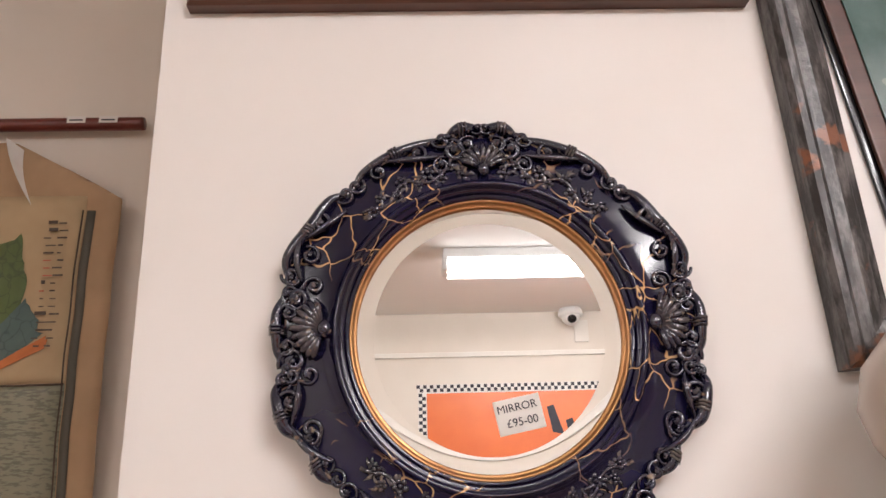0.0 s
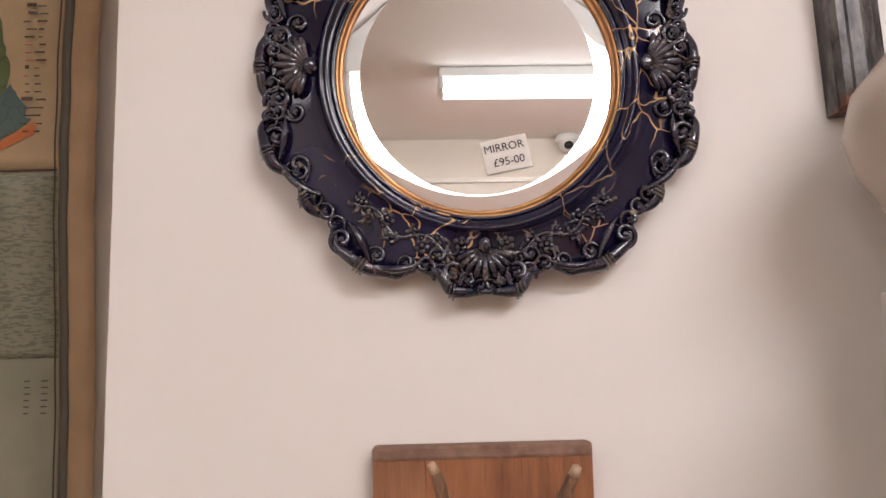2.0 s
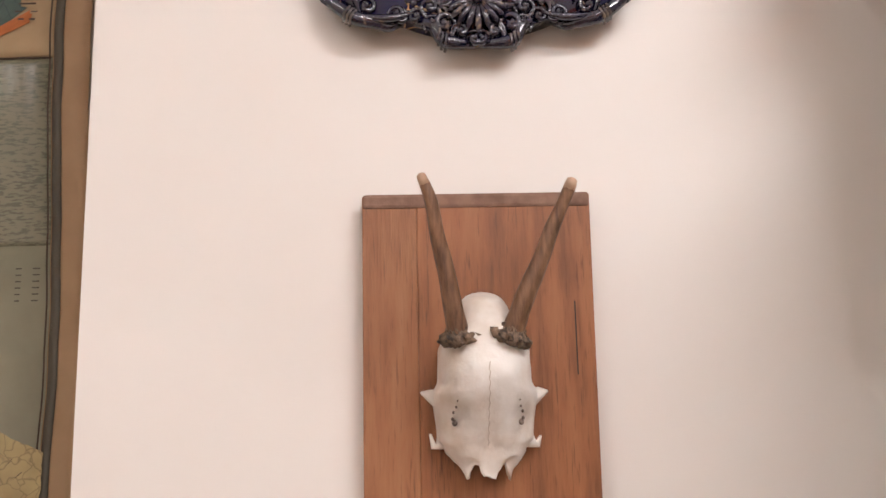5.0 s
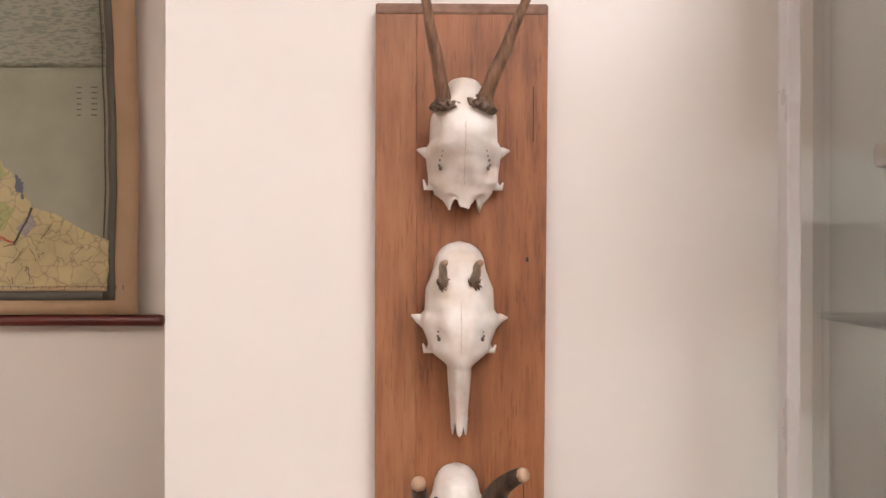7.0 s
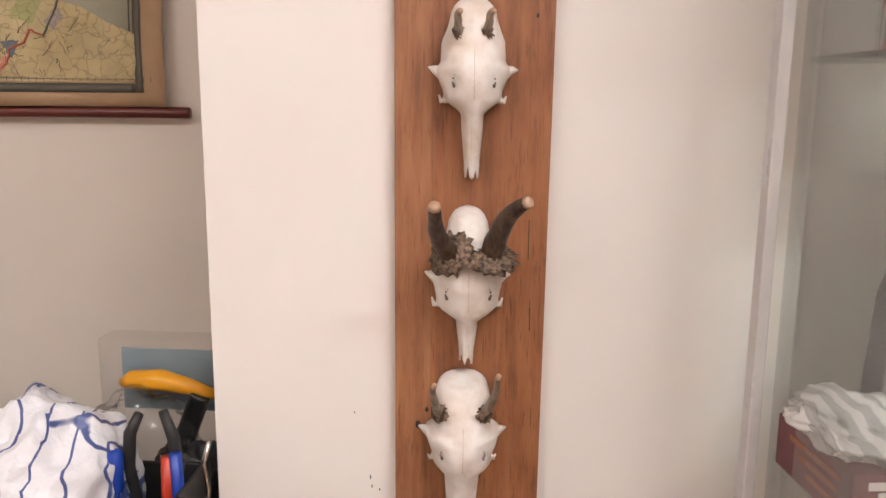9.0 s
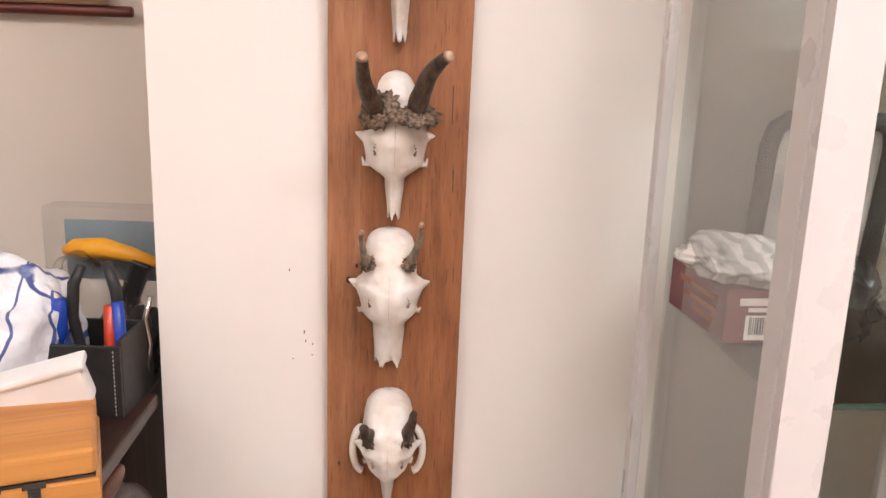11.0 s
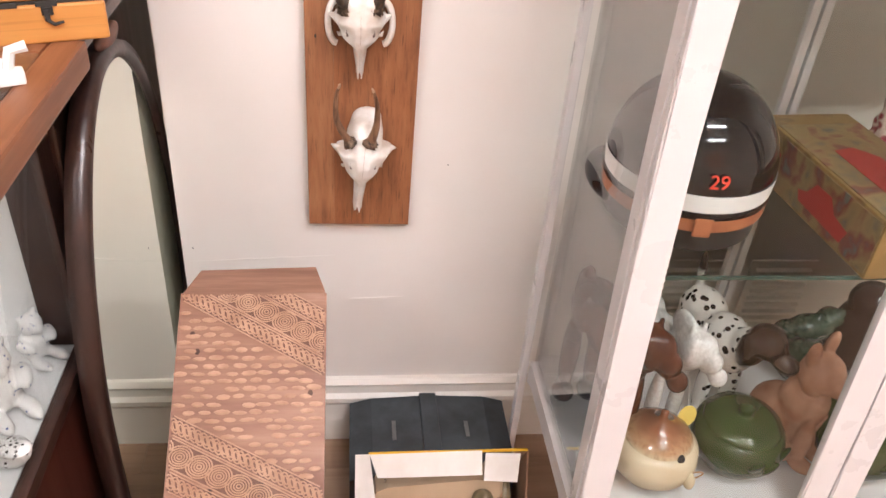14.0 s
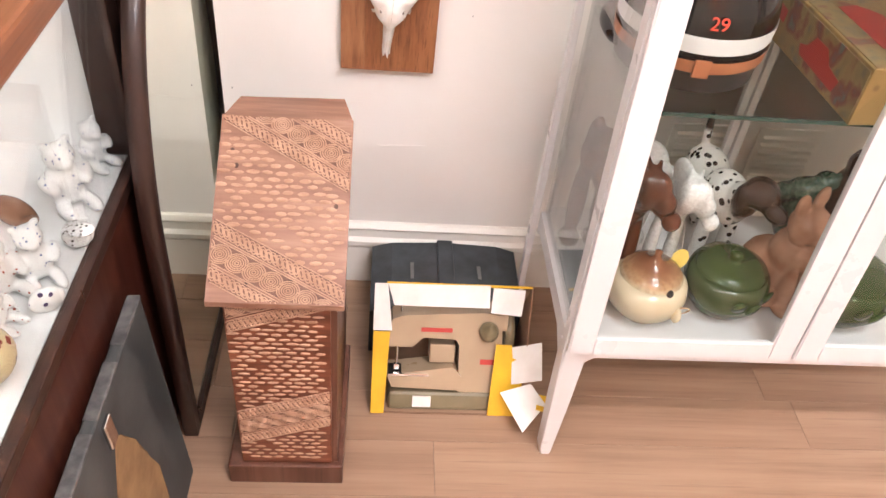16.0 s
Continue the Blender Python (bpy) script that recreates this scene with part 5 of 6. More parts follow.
part("corner_cap", box(-.0204, .0005, .15, .2505, .467, .4728, .003), M_scuff, oc)
bm = bmesh.new()
bm.faces.new([bm.verts.new((.0016, y, z)) for y, z in ring((-.05, .06), (.0, .20), (-.03, .30), (.04, .40), (.09, .33), (.13, .20), (.12, .05), n=5, amp=.02, seed=60)])
bmesh.ops.triangulate(bm, faces=bm.faces[:])
part("torn_patch", bm, M_torn, oc, "bare brown board where the cover is torn").modifiers.new("thick", "SOLIDIFY").thickness = .001
part("clasp", box(0, .006, .02, .045, .405, .455, .002), M_chrome, oc, "metal clasp")

# ---- things on the counter ----
wb = thing("wooden_box", "varnished pine box with a metal hook latch on the counter", "wooden box", (-.463, -.292, VT), rz=20)
wb.scale = (1, 1, .70)
part("body", box(-.165, .142, -.085, .075, 0, .062, .004), M_orangebox, wb)
part("lid", box(-.163, .140, -.083, .073, .066, .108, .010, 3), M_orangebox, wb, "varnished lid with rounded edges")
part("gap_line", box(-.160, .138, -.081, .071, .0615, .0665), M_dark, wb)
part("latch", sweep([(.080, -.088, .056), (.080, -.090, .040), (.086, -.091, .033), (.096, -.090, .036)], [.003, .003, .003, .002], 8), M_dark, wb, "black hook latch")
part("latch_plate", box(.075, .087, -.0875, -.085, .046, .060, .001), M_dark, wb)
for x in (-.07, .03, .07):
    part("hinge", box(x, x + .022, -.0868, -.0840, .060, .069, .001), M_dark, wb)

ph = thing("pen_holder", "black stitched leatherette box full of hand tools", "desk organiser", (-.398, -.030, AT), rz=-4)
ph.scale = (.84, .95, .80)
part("front", box(-.065, .055, -.060, -.054, 0, .125, .002), M_blackmatt, ph)
part("right_side", box(.049, .055, -.053, .06, 0, .135, .002), M_blackmatt, ph)
part("left_side", box(-.065, -.059, -.053, .06, 0, .125, .002), M_blackmatt, ph)
part("back", box(-.058, .048, .054, .06, 0, .125, .002), M_blackmatt, ph)
part("bottom", box(-.058, .048, -.053, .053, 0, .006), M_blackmatt, ph)
M_thread = material("pale_thread", (0.55, 0.52, 0.47), .8)
for x in (.0440, -.0600):
    bm = bmesh.new()
    for k in range(16):
        box(x, x + .0015, -.0608, -.0602, .006 + k * .0072, .010 + k * .0072, bm=bm)
    part("stitching", bm, M_thread, ph, "pale stitching")
M_rubber = speckled("black_rubber_grip", (0.012, 0.012, 0.013), (0.02, 0.02, 0.02), 40, .5)
M_blue = material("blue_plastic", (0.01, 0.045, 0.32), .35)
M_red = material("red_plastic", (0.45, 0.04, 0.015), .35)


def tool(name, label, at, pts, rad, mat, more=()):
    t = thing(name, label, "hand tool", at)
    part("handle", sweep(pts, rad, 10), mat, t, "", True)
    for p, r, m in more:
        part("grip", sweep(p, r, 10), m, t, "", True)
    return t


tool("pliers", "pliers with curved black rubber handles standing in the black box", (-.408, -.040, AT + .006),
     [(-.005, 0, 0), (-.012, 0, .06), (-.022, -.004, .12), (-.018, -.004, .165), (-.006, -.002, .19)], [.004, .006, .008, .008, .006], M_rubber,
     [([(.012, 0, 0), (.026, 0, .06), (.040, -.004, .12), (.036, -.004, .160), (.024, -.002, .195)], [.004, .006, .008, .008, .006], M_rubber)])
tool("screwdriver", "blue handled screwdriver in the black box", (-.440, -.060, AT + .006), [(0, 0, 0), (0, 0, .09), (0, 0, .10), (0, 0, .145), (0, 0, .15)], [.003, .003, .009, .010, .005], M_blue)
tool("cutters", "red and blue handled cutters in the black box", (-.382, -.058, AT + .006), [(0, 0, 0), (.004, 0, .08), (.006, 0, .14)], [.004, .008, .008], M_red,
     [([(.016, 0, 0), (.018, 0, .08), (.016, 0, .145)], [.004, .008, .008], M_blue)])
tool("chain", "steel chain and wires hanging in the tool box", (-.372, .005, AT + .03), [(.02, 0, 0), (.026, 0, .04), (.022, -.005, .08), (.03, 0, .11)], .0035, M_chrome)

M_bag = material("white_carrier_bag", (0.74, 0.76, 0.80), .35)
_n = Nodes(M_bag)
_w = _n.add("ShaderNodeTexWave", Vector=_n.obj, Scale=7.0, Distortion=7.0, Detail=1.0)
_w2 = _n.add("ShaderNodeTexWave", Vector=_n.scaled((.4, 1.2, 1.6), (.3, .1, .2)), Scale=5.0, Distortion=9.0, Detail=1.0)
_c = _n.mix(_n.grey(_w.outputs["Fac"], .975, .99), (0.76, 0.77, 0.80), (0.06, 0.09, 0.26))
_n.colour(_n.mix(_n.grey(_w2.outputs["Fac"], .985, .995), _c, (0.05, 0.08, 0.24)))
_n.bump(_n.noise(22, 4), .7, .012)


def crumpled(name, label, category, at, size, mat, seed, amount=.22, modifier=False):
    """A crumpled bag: a creased lump with sharp folds."""
    bm = bmesh.new()
    bmesh.ops.create_icosphere(bm, subdivisions=5, radius=1)
    for v in bm.verts:
        p = v.co.copy()
        f = 1 + amount * (1 - 2 * abs(noise.noise(p * 1.6 + Vector((seed, 0, 0))))) + amount * .5 * (1 - 2 * abs(noise.noise(p * 4.1 + Vector((0, seed, 0)))))
        q = p * f
        v.co = Vector((q.x * size[0], q.y * size[1], max(q.z, -.72) * size[2] + .72 * size[2]))
    ob = part(name, bm, mat, None, "", True)
    ob.location = at
    return tagged(ob, label, category)


crumpled("carrier_bag", "crumpled white carrier bag with blue line print", "plastic bag", (-.548, -.03, AT), (.10, .095, .112), M_bag, 3)
crumpled("clear_bag", "crumpled clear plastic bag of parts", "plastic bag", (-.47, .10, AT), (.07, .05, .09), M_film, 8)
M_bluegrey = speckled("blue_grey_card", (0.20, 0.27, 0.31), (0.26, 0.32, 0.35), 20, .5)
pk = thing("tool_packet", "clear packet holding a yellow and black cutter", "packet", (-.445, .13, AT), rz=-4)
part("card", box(-.075, .10, .030, .034, .12, .215, .001), M_bluegrey, pk, "blue grey header card")
g = part("wrap", box(-.085, .105, -.02, .028, .02, .245, .006), M_film, pk, "clear plastic wrap")
g.visible_shadow = False
part("handle", sweep([(-.060, 0, .172), (-.045, -.004, .178), (0, -.006, .180), (.04, -.006, .172), (.085, -.004, .158)], [.008, .014, .016, .012, .007], 12), speckled("yellow_plastic", (0.75, 0.36, 0.01), (0.68, 0.30, 0.01), 15, .35), pk, "yellow plastic handle", True)
part("blade_holder", turned(box(-.014, .014, -.010, .010, -.075, .05, .004), pose(.042, -.010, .115, 0, 22, 0)), M_blackmatt, pk, "black blade holder")
crumpled("tool_pouch", "crumpled black leatherette tool pouch behind the hand tools", "tool pouch", (-.40, .10, AT), (.05, .04, .05), M_blackmatt, 15)

alcove = thing("alcove_shelf", "dark wooden cupboard in the alcove behind the counter", "cupboard", (0, 0, 0))
part("body", box(-1.6, -.385, -.327, .22, F, AT - .022, .004), M_darkwood, alcove)
part("top_board", box(-1.6, -.336, -.3275, -.004, AT - .0215, AT, .004), M_darkwood, alcove, "dark worn top board")
part("top_board", box(-1.6, -.362, -.0038, .22, AT - .0215, AT, .004), M_darkwood, alcove, "dark worn top board")

tub = thing("plastic_tray", "white plastic tray leaning on the wooden box", "tray", (-.430, -.205, VT), rz=10)
part("tray", turned(box(-.10, .085, -.012, .012, .0, .050, .008, 3), pose(0, 0, .055, 12, -14, 0)), M_white, tub)
part("rim", turned(box(-.104, .089, -.016, .016, .046, .056, .004), pose(0, 0, .055, 12, -14, 0)), M_white, tub)

wp = thing("white_bracket", "small white plastic bracket on the counter edge", "bracket", (-.395, -.470, VT), rz=24)
part("bar", box(-.09, .045, -.010, .010, 0.0, .014, .003), M_white, wp)
part("bar", box(-.09, .030, .013, .020, 0.0, .020, .002), M_white, wp)
part("clip", sweep([(.030, 0, .012), (.036, 0, .034), (.052, 0, .037)], .006, 8), M_white, wp)


# ---- shelf of figurines in the counter ----
def blobs(name, label, category, at, items, mat, voxel=.004, rz=0, group="", scale=1.0):
    """A figurine: rounded masses melted into one skin."""
    bm = bmesh.new()
    for c, r, *rot in items:
        ball(c, r, rot[0] if rot else (0, 0, 0), 14, 10, bm)
    ob = part(name, bm, mat, None, "", True)
    ob.matrix_basis = pose(*at, 0, 0, rz) @ Matrix.Scale(scale, 4)
    re = ob.modifiers.new("skin", "REMESH")
    re.mode, re.voxel_size, re.use_smooth_shade = "VOXEL", voxel, True
    sm_ = ob.modifiers.new("soft", "SMOOTH")
    sm_.factor, sm_.iterations = .5, 6
    return tagged(ob, label, category, group)


def patterned(name, ground, mark, scale, size, rough=.15, soft=.02):
    """Glazed china with painted marks."""
    m = material(name, ground, rough)
    n = Nodes(m)
    v = n.add("ShaderNodeTexVoronoi", Vector=n.obj, Scale=scale)
    n.colour(n.mix(n.grey(v.outputs["Distance"], size, size + soft, 1, 0), ground, mark))
    return m


M_china = patterned("white_china_blue_marks", (0.78, 0.77, 0.75), (0.12, 0.16, 0.32), 130, .17)
M_china2 = patterned("white_china_red_marks", (0.78, 0.76, 0.73), (0.36, 0.08, 0.05), 110, .15)
SIT = [((0, 0, .030), (.022, .020, .030)), ((0, -.004, .068), (.018, .017, .017)), ((0, -.018, .064), (.008, .009, .007)),
       ((-.013, 0, .084), (.006, .004, .006)), ((.013, 0, .084), (.006, .004, .006)),
       ((-.015, -.026, .010), (.009, .022, .009)), ((.015, -.026, .010), (.009, .022, .009)),
       ((-.022, -.012, .040), (.008, .016, .009), (25, 0, 20)), ((.022, -.012, .040), (.008, .016, .009), (25, 0, -20))]
for x, y, rz, k, m in ((-.448, -.395, 60, .92, M_china), (-.458, -.490, 45, 1.25, M_china), (-.450, -.645, 40, 1.05, M_china), (-.486, -.680, 60, 1.15, M_china2), (-.470, -.735, 80, .80, M_china2)):
    blobs("bear_figurine", "small white china bear figurine with painted marks", "figurine", (x, y, .598), SIT, m, .003, rz, "china bears on the white shelf", k)
M_flag = patterned("black_and_white_zigzag", (0.75, 0.74, 0.72), (0.02, 0.02, 0.02), 160, .30, .2)
blobs("toy_drum", "small china drum with black and white zigzag", "figurine", (-.418, -.578, .598), [((0, 0, .018), (.022, .022, .018)), ((.010, -.01, .034), (.020, .016, .006))], M_flag, .003)
M_palette = patterned("white_palette_with_dabs", (0.78, 0.76, 0.73), (0.05, 0.03, 0.10), 75, .26, .2)
blobs("china_palette", "white china palette with coloured dabs", "figurine", (-.418, -.705, .598), [((0, 0, .020), (.024, .010, .020))], M_palette, .003, 40)
M_mask = patterned("gold_patterned_china", (0.62, 0.50, 0.28), (0.22, 0.03, 0.02), 70, .28, .2)
blobs("patterned_bowl", "round gold and red patterned china bowl", "bowl", (-.458, -.815, .598), [((0, 0, .035), (.045, .045, .035))], M_mask, .004)
M_brownglass = material("brown_glaze", (0.18, 0.08, 0.04), .2)
blobs("brown_bird", "brown glazed bird figurine with a long tail", "figurine", (-.512, -.545, .598), [((0, 0, .024), (.045, .020, .020)), ((-.045, .01, .038), (.030, .007, .006), (0, 30, 0))], M_brownglass, .004, 150)


# ---- contents of the white cabinet ----
S1, S2, S3 = SHELVES
M_helmet = material("black_gloss_shell", (0.004, 0.004, 0.005), .07)
M_leather = speckled("tan_leather", (0.42, 0.15, 0.06), (0.34, 0.11, 0.045), 30, .5, .3, 200)
hp = thing("helmet", "glossy black helmet with a white band, tan strap and red number", "helmet", (.455, -.292, S1 + .001), rz=-8)
HR = (.117, .122)


def dome(z0, z1, fat, lower=1.0):
    bm = bmesh.new()
    n, rows = 56, 18
    g = []
    for j in range(rows + 1):
        t = j / rows
        z = z0 + (z1 - z0) * t
        s_ = math.sqrt(max(1 - max((z - .085) / .128, 0) ** 2, 0.0)) if z > .085 else 1.0 - .06 * (.085 - z) / .085
        g.append([bm.verts.new((HR[0] * fat * s_ * math.cos(2 * math.pi * k / n), HR[1] * fat * s_ * math.sin(2 * math.pi * k / n), z)) for k in range(n)])
    for a, b in zip(g, g[1:]):
        for k in range(n):
            bm.faces.new((a[k], a[(k + 1) % n], b[(k + 1) % n], b[k]))
    if z1 > .2:
        bm.faces.new(g[-1])
    return bm


part("shell", dome(.050, .2125, 1.0), M_helmet, hp, "glossy black shell", True)
part("white_band", dome(.066, .092, 1.012), M_white, hp, "white band", True)
part("neck_curtain", dome(.002, .051, .985), M_blackmatt, hp, "black leather neck piece", True)
part("strap", dome(.036, .055, 1.025), M_leather, hp, "tan leather strap", True)
part("buckle", box(-.012, .012, -HR[1] * 1.045, -HR[1] * 1.02, .032, .060, .002), M_leather, hp)
part("peak", ball((-.086, .030, .032), (.046, .085, .017), (0, -24, 14), 28, 14), M_helmet, hp, "black rounded peak", True)
M_num = material("red_number", (0.75, 0.06, 0.03), .5)
writing("29", .027, pose(.006, -HR[1] * 1.012, .113, 82, 0, 2), M_num, hp, "number", .0008)

M_boxyellow = patterned("yellow_printed_card", (0.24, 0.15, 0.05), (0.17, 0.10, 0.035), 25, .3, .4)
M_boxart = material("printed_box_art", (0.3, 0.2, 0.2), .3)
_n = Nodes(M_boxart)
_n.colour(_n.ramp(_n.noise(18, 3), [(.30, (0.06, 0.08, 0.09)), (.44, (0.20, 0.14, 0.06)), (.50, (0.24, 0.17, 0.07)), (.60, (0.16, 0.035, 0.026)), (.68, (0.10, 0.12, 0.11))]))
tb = thing("toy_box", "long printed cardboard toy box showing a red car", "box", (.714, -.305, S1 + .001), rz=-85)
tb.scale = (.79, 1, 1.05)
part("carton", box(-.20, .20, -.075, .075, 0, .085, .002), M_boxyellow, tb, "yellow printed carton")
part("front_art", box(-.10, .196, -.0765, -.0752, .006, .080), M_boxart, tb, "printed picture panel")
part("top_art", box(-.15, .196, -.070, .070, .0852, .0865), M_boxart, tb, "printed picture panel")
M_carred = material("printed_red_car", (0.36, 0.022, 0.02), .35)
part("red_car_shape", turned(prism([(-.06, 0), (.075, -.004), (.085, .016), (.04, .022), (.02, .040), (-.025, .040), (-.045, .020), (-.07, .014)], -.0772, -.0767), pose(.045, 0, .020)), M_carred, tb)
part("red_car_shape", turned(prism([(-.08, -.03), (.085, -.03), (.10, .0), (.05, .03), (-.05, .03), (-.09, .004)], .0867, .0872, "z"), pose(.04, 0, 0)), M_carred, tb)
for k in range(6):
    part("lettering_bar", turned(box(-.006, .006, -.0772, -.0768, -.010, .010), pose(-.178 + k * .0135, 0, .052 - .001 * k, 0, 8, 0)), M_redlabel, tb)
part("lettering_bar", box(-.165, -.125, -.0772, -.0768, .018, .027), M_redlabel, tb)
blobs("flower_ornament", "pink and cream encrusted china ornament", "ornament", (.845, -.165, S1 + .001),
      [((.028 * math.cos(k * 2.4) * (1 - k / 40), .028 * math.sin(k * 2.4) * (1 - k / 40), .012 + k * .0048), (.015, .015, .015)) for k in range(30)],
      patterned("pink_and_cream_china", (0.55, 0.42, 0.36), (0.25, 0.05, 0.06), 70, .34, .2, .25), .004)

# bottom shelf
Z0 = BOT + .001
on = thing("onion_jar", "cream glazed onion shaped jar with a brown lid", "jar", (.480, -.398, Z0))
on.scale = (.92, .92, .92)
M_onion = speckled("cream_glaze", (0.66, 0.56, 0.40), (0.60, 0.49, 0.33), 9, .14, .05)
M_onionlid = material("brown_streaked_glaze", (0.45, 0.25, 0.13), .15)
_n = Nodes(M_onionlid)
_s = _n.add("ShaderNodeSeparateXYZ", Vector=_n.obj)
_st = _n.noise(1.0, 3, _n.scaled((140, 140, 6)))
_c = _n.ramp(_n.grey(_s.outputs["Z"], .099, .128), [(.0, (0.62, 0.50, 0.33)), (.35, (0.46, 0.27, 0.14)), (1.0, (0.22, 0.085, 0.04))])
_n.colour(_n.mix(_n.grey(_st, .45, .65, 0, .5), _c, (0.20, 0.08, 0.035)))
part("pot", lathe([(0, 0), (.040, 0), (.050, .006), (.073, .035), (.079, .062), (.074, .086), (.060, .098), (.056, .098), (.050, .09), (0, .09)], 48), M_onion, on, "", True)
part("lid", lathe([(.062, .099), (.056, .110), (.036, .124), (.012, .134), (.006, .146), (.007, .156), (0, .158)], 40), M_onionlid, on, "brown streaked lid", True)
part("notch", ball((.022, -.056, .098), (.008, .008, .008), u=10, v=8), M_dark, on)
M_onionline = speckled("brown_glaze_line", (0.36, 0.20, 0.09), (0.45, 0.27, 0.14), 60, .2)
for sx in (-1, 1):
    pts = [(.030 + sx * .024 + .020 * math.cos(a), -.071 + .012 * sx * (1 if sx > 0 else -.2) + .004 * abs(math.cos(a)), .056 + .008 * math.sin(a)) for a in [k * math.pi / 6 for k in range(13)]]
    part("raised_line", sweep(pts, .0016, 5), M_onionline, on)
part("nose", ball((.046, -.064, .050), (.010, .014, .018)), M_onion, on, "", True)

M_greenglaze = speckled("dark_green_glaze", (0.026, 0.046, 0.011), (0.045, 0.072, 0.020), 9, .10, .08, 30, .002)


def green_pot(at, k=1.0):
    p = thing("green_pot", "dark green glazed round lidded pot with moulded leaves", "pot", at, group="green glazed pots")
    p.scale = (k, k, k)
    part("pot", lathe([(0, 0), (.046, 0), (.056, .006), (.077, .036), (.082, .062), (.076, .086), (.066, .094), (0, .094)], 48), M_greenglaze, p, "", True)
    part("lid", lathe([(.068, .0945), (.066, .102), (.046, .112), (.016, .112), (.010, .116), (.014, .124), (.012, .132), (0, .134)], 40), M_greenglaze, p, "", True)
    for sx in (-1, 0, 1):
        a = -1.15 + sx * .42
        part("moulded_leaf", turned(ball((0, 0, 0), (.016, .006, .021), (20, 0, 0)), pose(.079 * math.cos(a), .079 * math.sin(a), .052 + .012 * abs(sx), 0, 20 * sx, math.degrees(a) + 90)), M_greenglaze, p, "", True)
    return p


green_pot((.636, -.374, Z0), .96)
green_pot((.86, -.38, Z0), 1.05)

HORSE = [((0, .078, .240), (.046, .052, .058)), ((0, .010, .232), (.042, .075, .052)), ((0, -.055, .235), (.040, .042, .056)),
         ((0, -.086, .280), (.026, .042, .058), (28, 0, 0)), ((0, -.062, .306), (.013, .046, .040), (30, 0, 0)),
         ((.010, -.108, .300), (.025, .032, .034), (20, 0, 30)), ((.030, -.122, .268), (.021, .022, .038), (18, -25, 30)), ((.048, -.132, .236), (.019, .019, .021)),
         ((-.012, -.092, .338), (.006, .006, .015)), ((.014, -.094, .338), (.006, .006, .015)), ((-.014, -.098, .290), (.014, .026, .042), (15, 0, 0)),
         ((0, .122, .282), (.012, .014, .020)), ((0, .134, .225), (.014, .015, .060), (-8, 0, 0)),
         ((-.026, .090, .120), (.018, .020, .110)), ((.026, .082, .120), (.018, .020, .110)), ((-.024, -.058, .110), (.015, .016, .110)), ((.024, -.066, .110), (.015, .016, .110)),
         ((-.026, .088, .020), (.023, .026, .022)), ((.026, .080, .020), (.023, .026, .022)), ((-.024, -.062, .018), (.020, .023, .020)), ((.024, -.070, .018), (.020, .023, .020))]
M_bay = material("bay_glaze", (0.10, 0.03, 0.015), .16)
_n = Nodes(M_bay)
_n.colour(_n.mix(_n.grey(_n.noise(12, 3), .52, .60), (0.085, 0.026, 0.013), (0.022, 0.010, 0.007)))

M_dapple = patterned("dapple_grey_glaze", (0.58, 0.57, 0.55), (0.74, 0.73, 0.71), 150, .20, .16, .5)
blobs("horse_figurine", "glazed bay china horse with a dark mane", "figurine", (.410, -.296, Z0), HORSE, M_bay, .004, 12, "", .92)
blobs("horse_figurine", "glazed white dappled china horse", "figurine", (.502, -.276, Z0), HORSE, M_dapple, .004, 12, "", .82)
blaze = thing("paper_tag", "yellow paper price tag by the horses", "price tag", (.535, -.372, Z0 + .105), rz=10, rx=-14)
part("card", prism([(.018 * math.cos(k * math.pi / 5), .020 * math.sin(k * math.pi / 5)) for k in range(10)], -.0006, 0), speckled("pale_yellow_paper", (0.72, 0.55, 0.13), (0.66, 0.48, 0.10), 40, .7), blaze)
part("thread", sweep([(0, 0, .018), (.004, .01, .06), (.0, .035, .10)], .0008, 5), M_thread, blaze)

M_spot = patterned("white_glaze_black_spots", (0.74, 0.72, 0.68), (0.025, 0.018, 0.014), 62, .30, .15, .06)


def beyond(m, axis, lo, hi, colour):
    """Paints what lies past a plane of the thing itself, as the glaze on a head or tail."""
    n = Nodes(m)
    sep = n.add("ShaderNodeSeparateXYZ", Vector=n.obj)
    was = m.node_tree.nodes["Principled BSDF"].inputs["Base Color"].links[0].from_socket
    n.colour(n.mix(n.grey(sep.outputs[axis], lo, hi), was, colour))


beyond(M_spot, "Y", -.058, -.070, (0.030, 0.016, 0.011))
beyond(M_spot, "Z", .226, .236, (0.030, 0.016, 0.011))
DOG = [((0, .085, .162), (.042, .055, .047), (-10, 0, 0)), ((0, -.005, .160), (.044, .062, .052)), ((.004, -.052, .190), (.032, .034, .042), (25, 0, 0)),
       ((-.026, -.012, .07), (.015, .017, .078)), ((.026, -.017, .07), (.015, .017, .078)), ((-.028, .105, .08), (.016, .022, .085)), ((.028, .105, .08), (.016, .022, .085)),
       ((0, .122, .225), (.0085, .010, .048), (-8, 0, 0)), ((.010, -.084, .228), (.034, .036, .031)), ((.030, -.116, .206), (.019, .027, .018), (18, 0, 40)), ((-.024, -.078, .212), (.010, .020, .032)), ((.040, -.070, .212), (.010, .020, .032)), ((-.026, -.026, .010), (.017, .024, .010)), ((.026, -.031, .010), (.017, .024, .010))]
blobs("dog_figurine", "white china dog with black spots and a raised tail", "figurine", (.640, -.244, Z0), DOG, M_spot, .004, 8, "", .98)
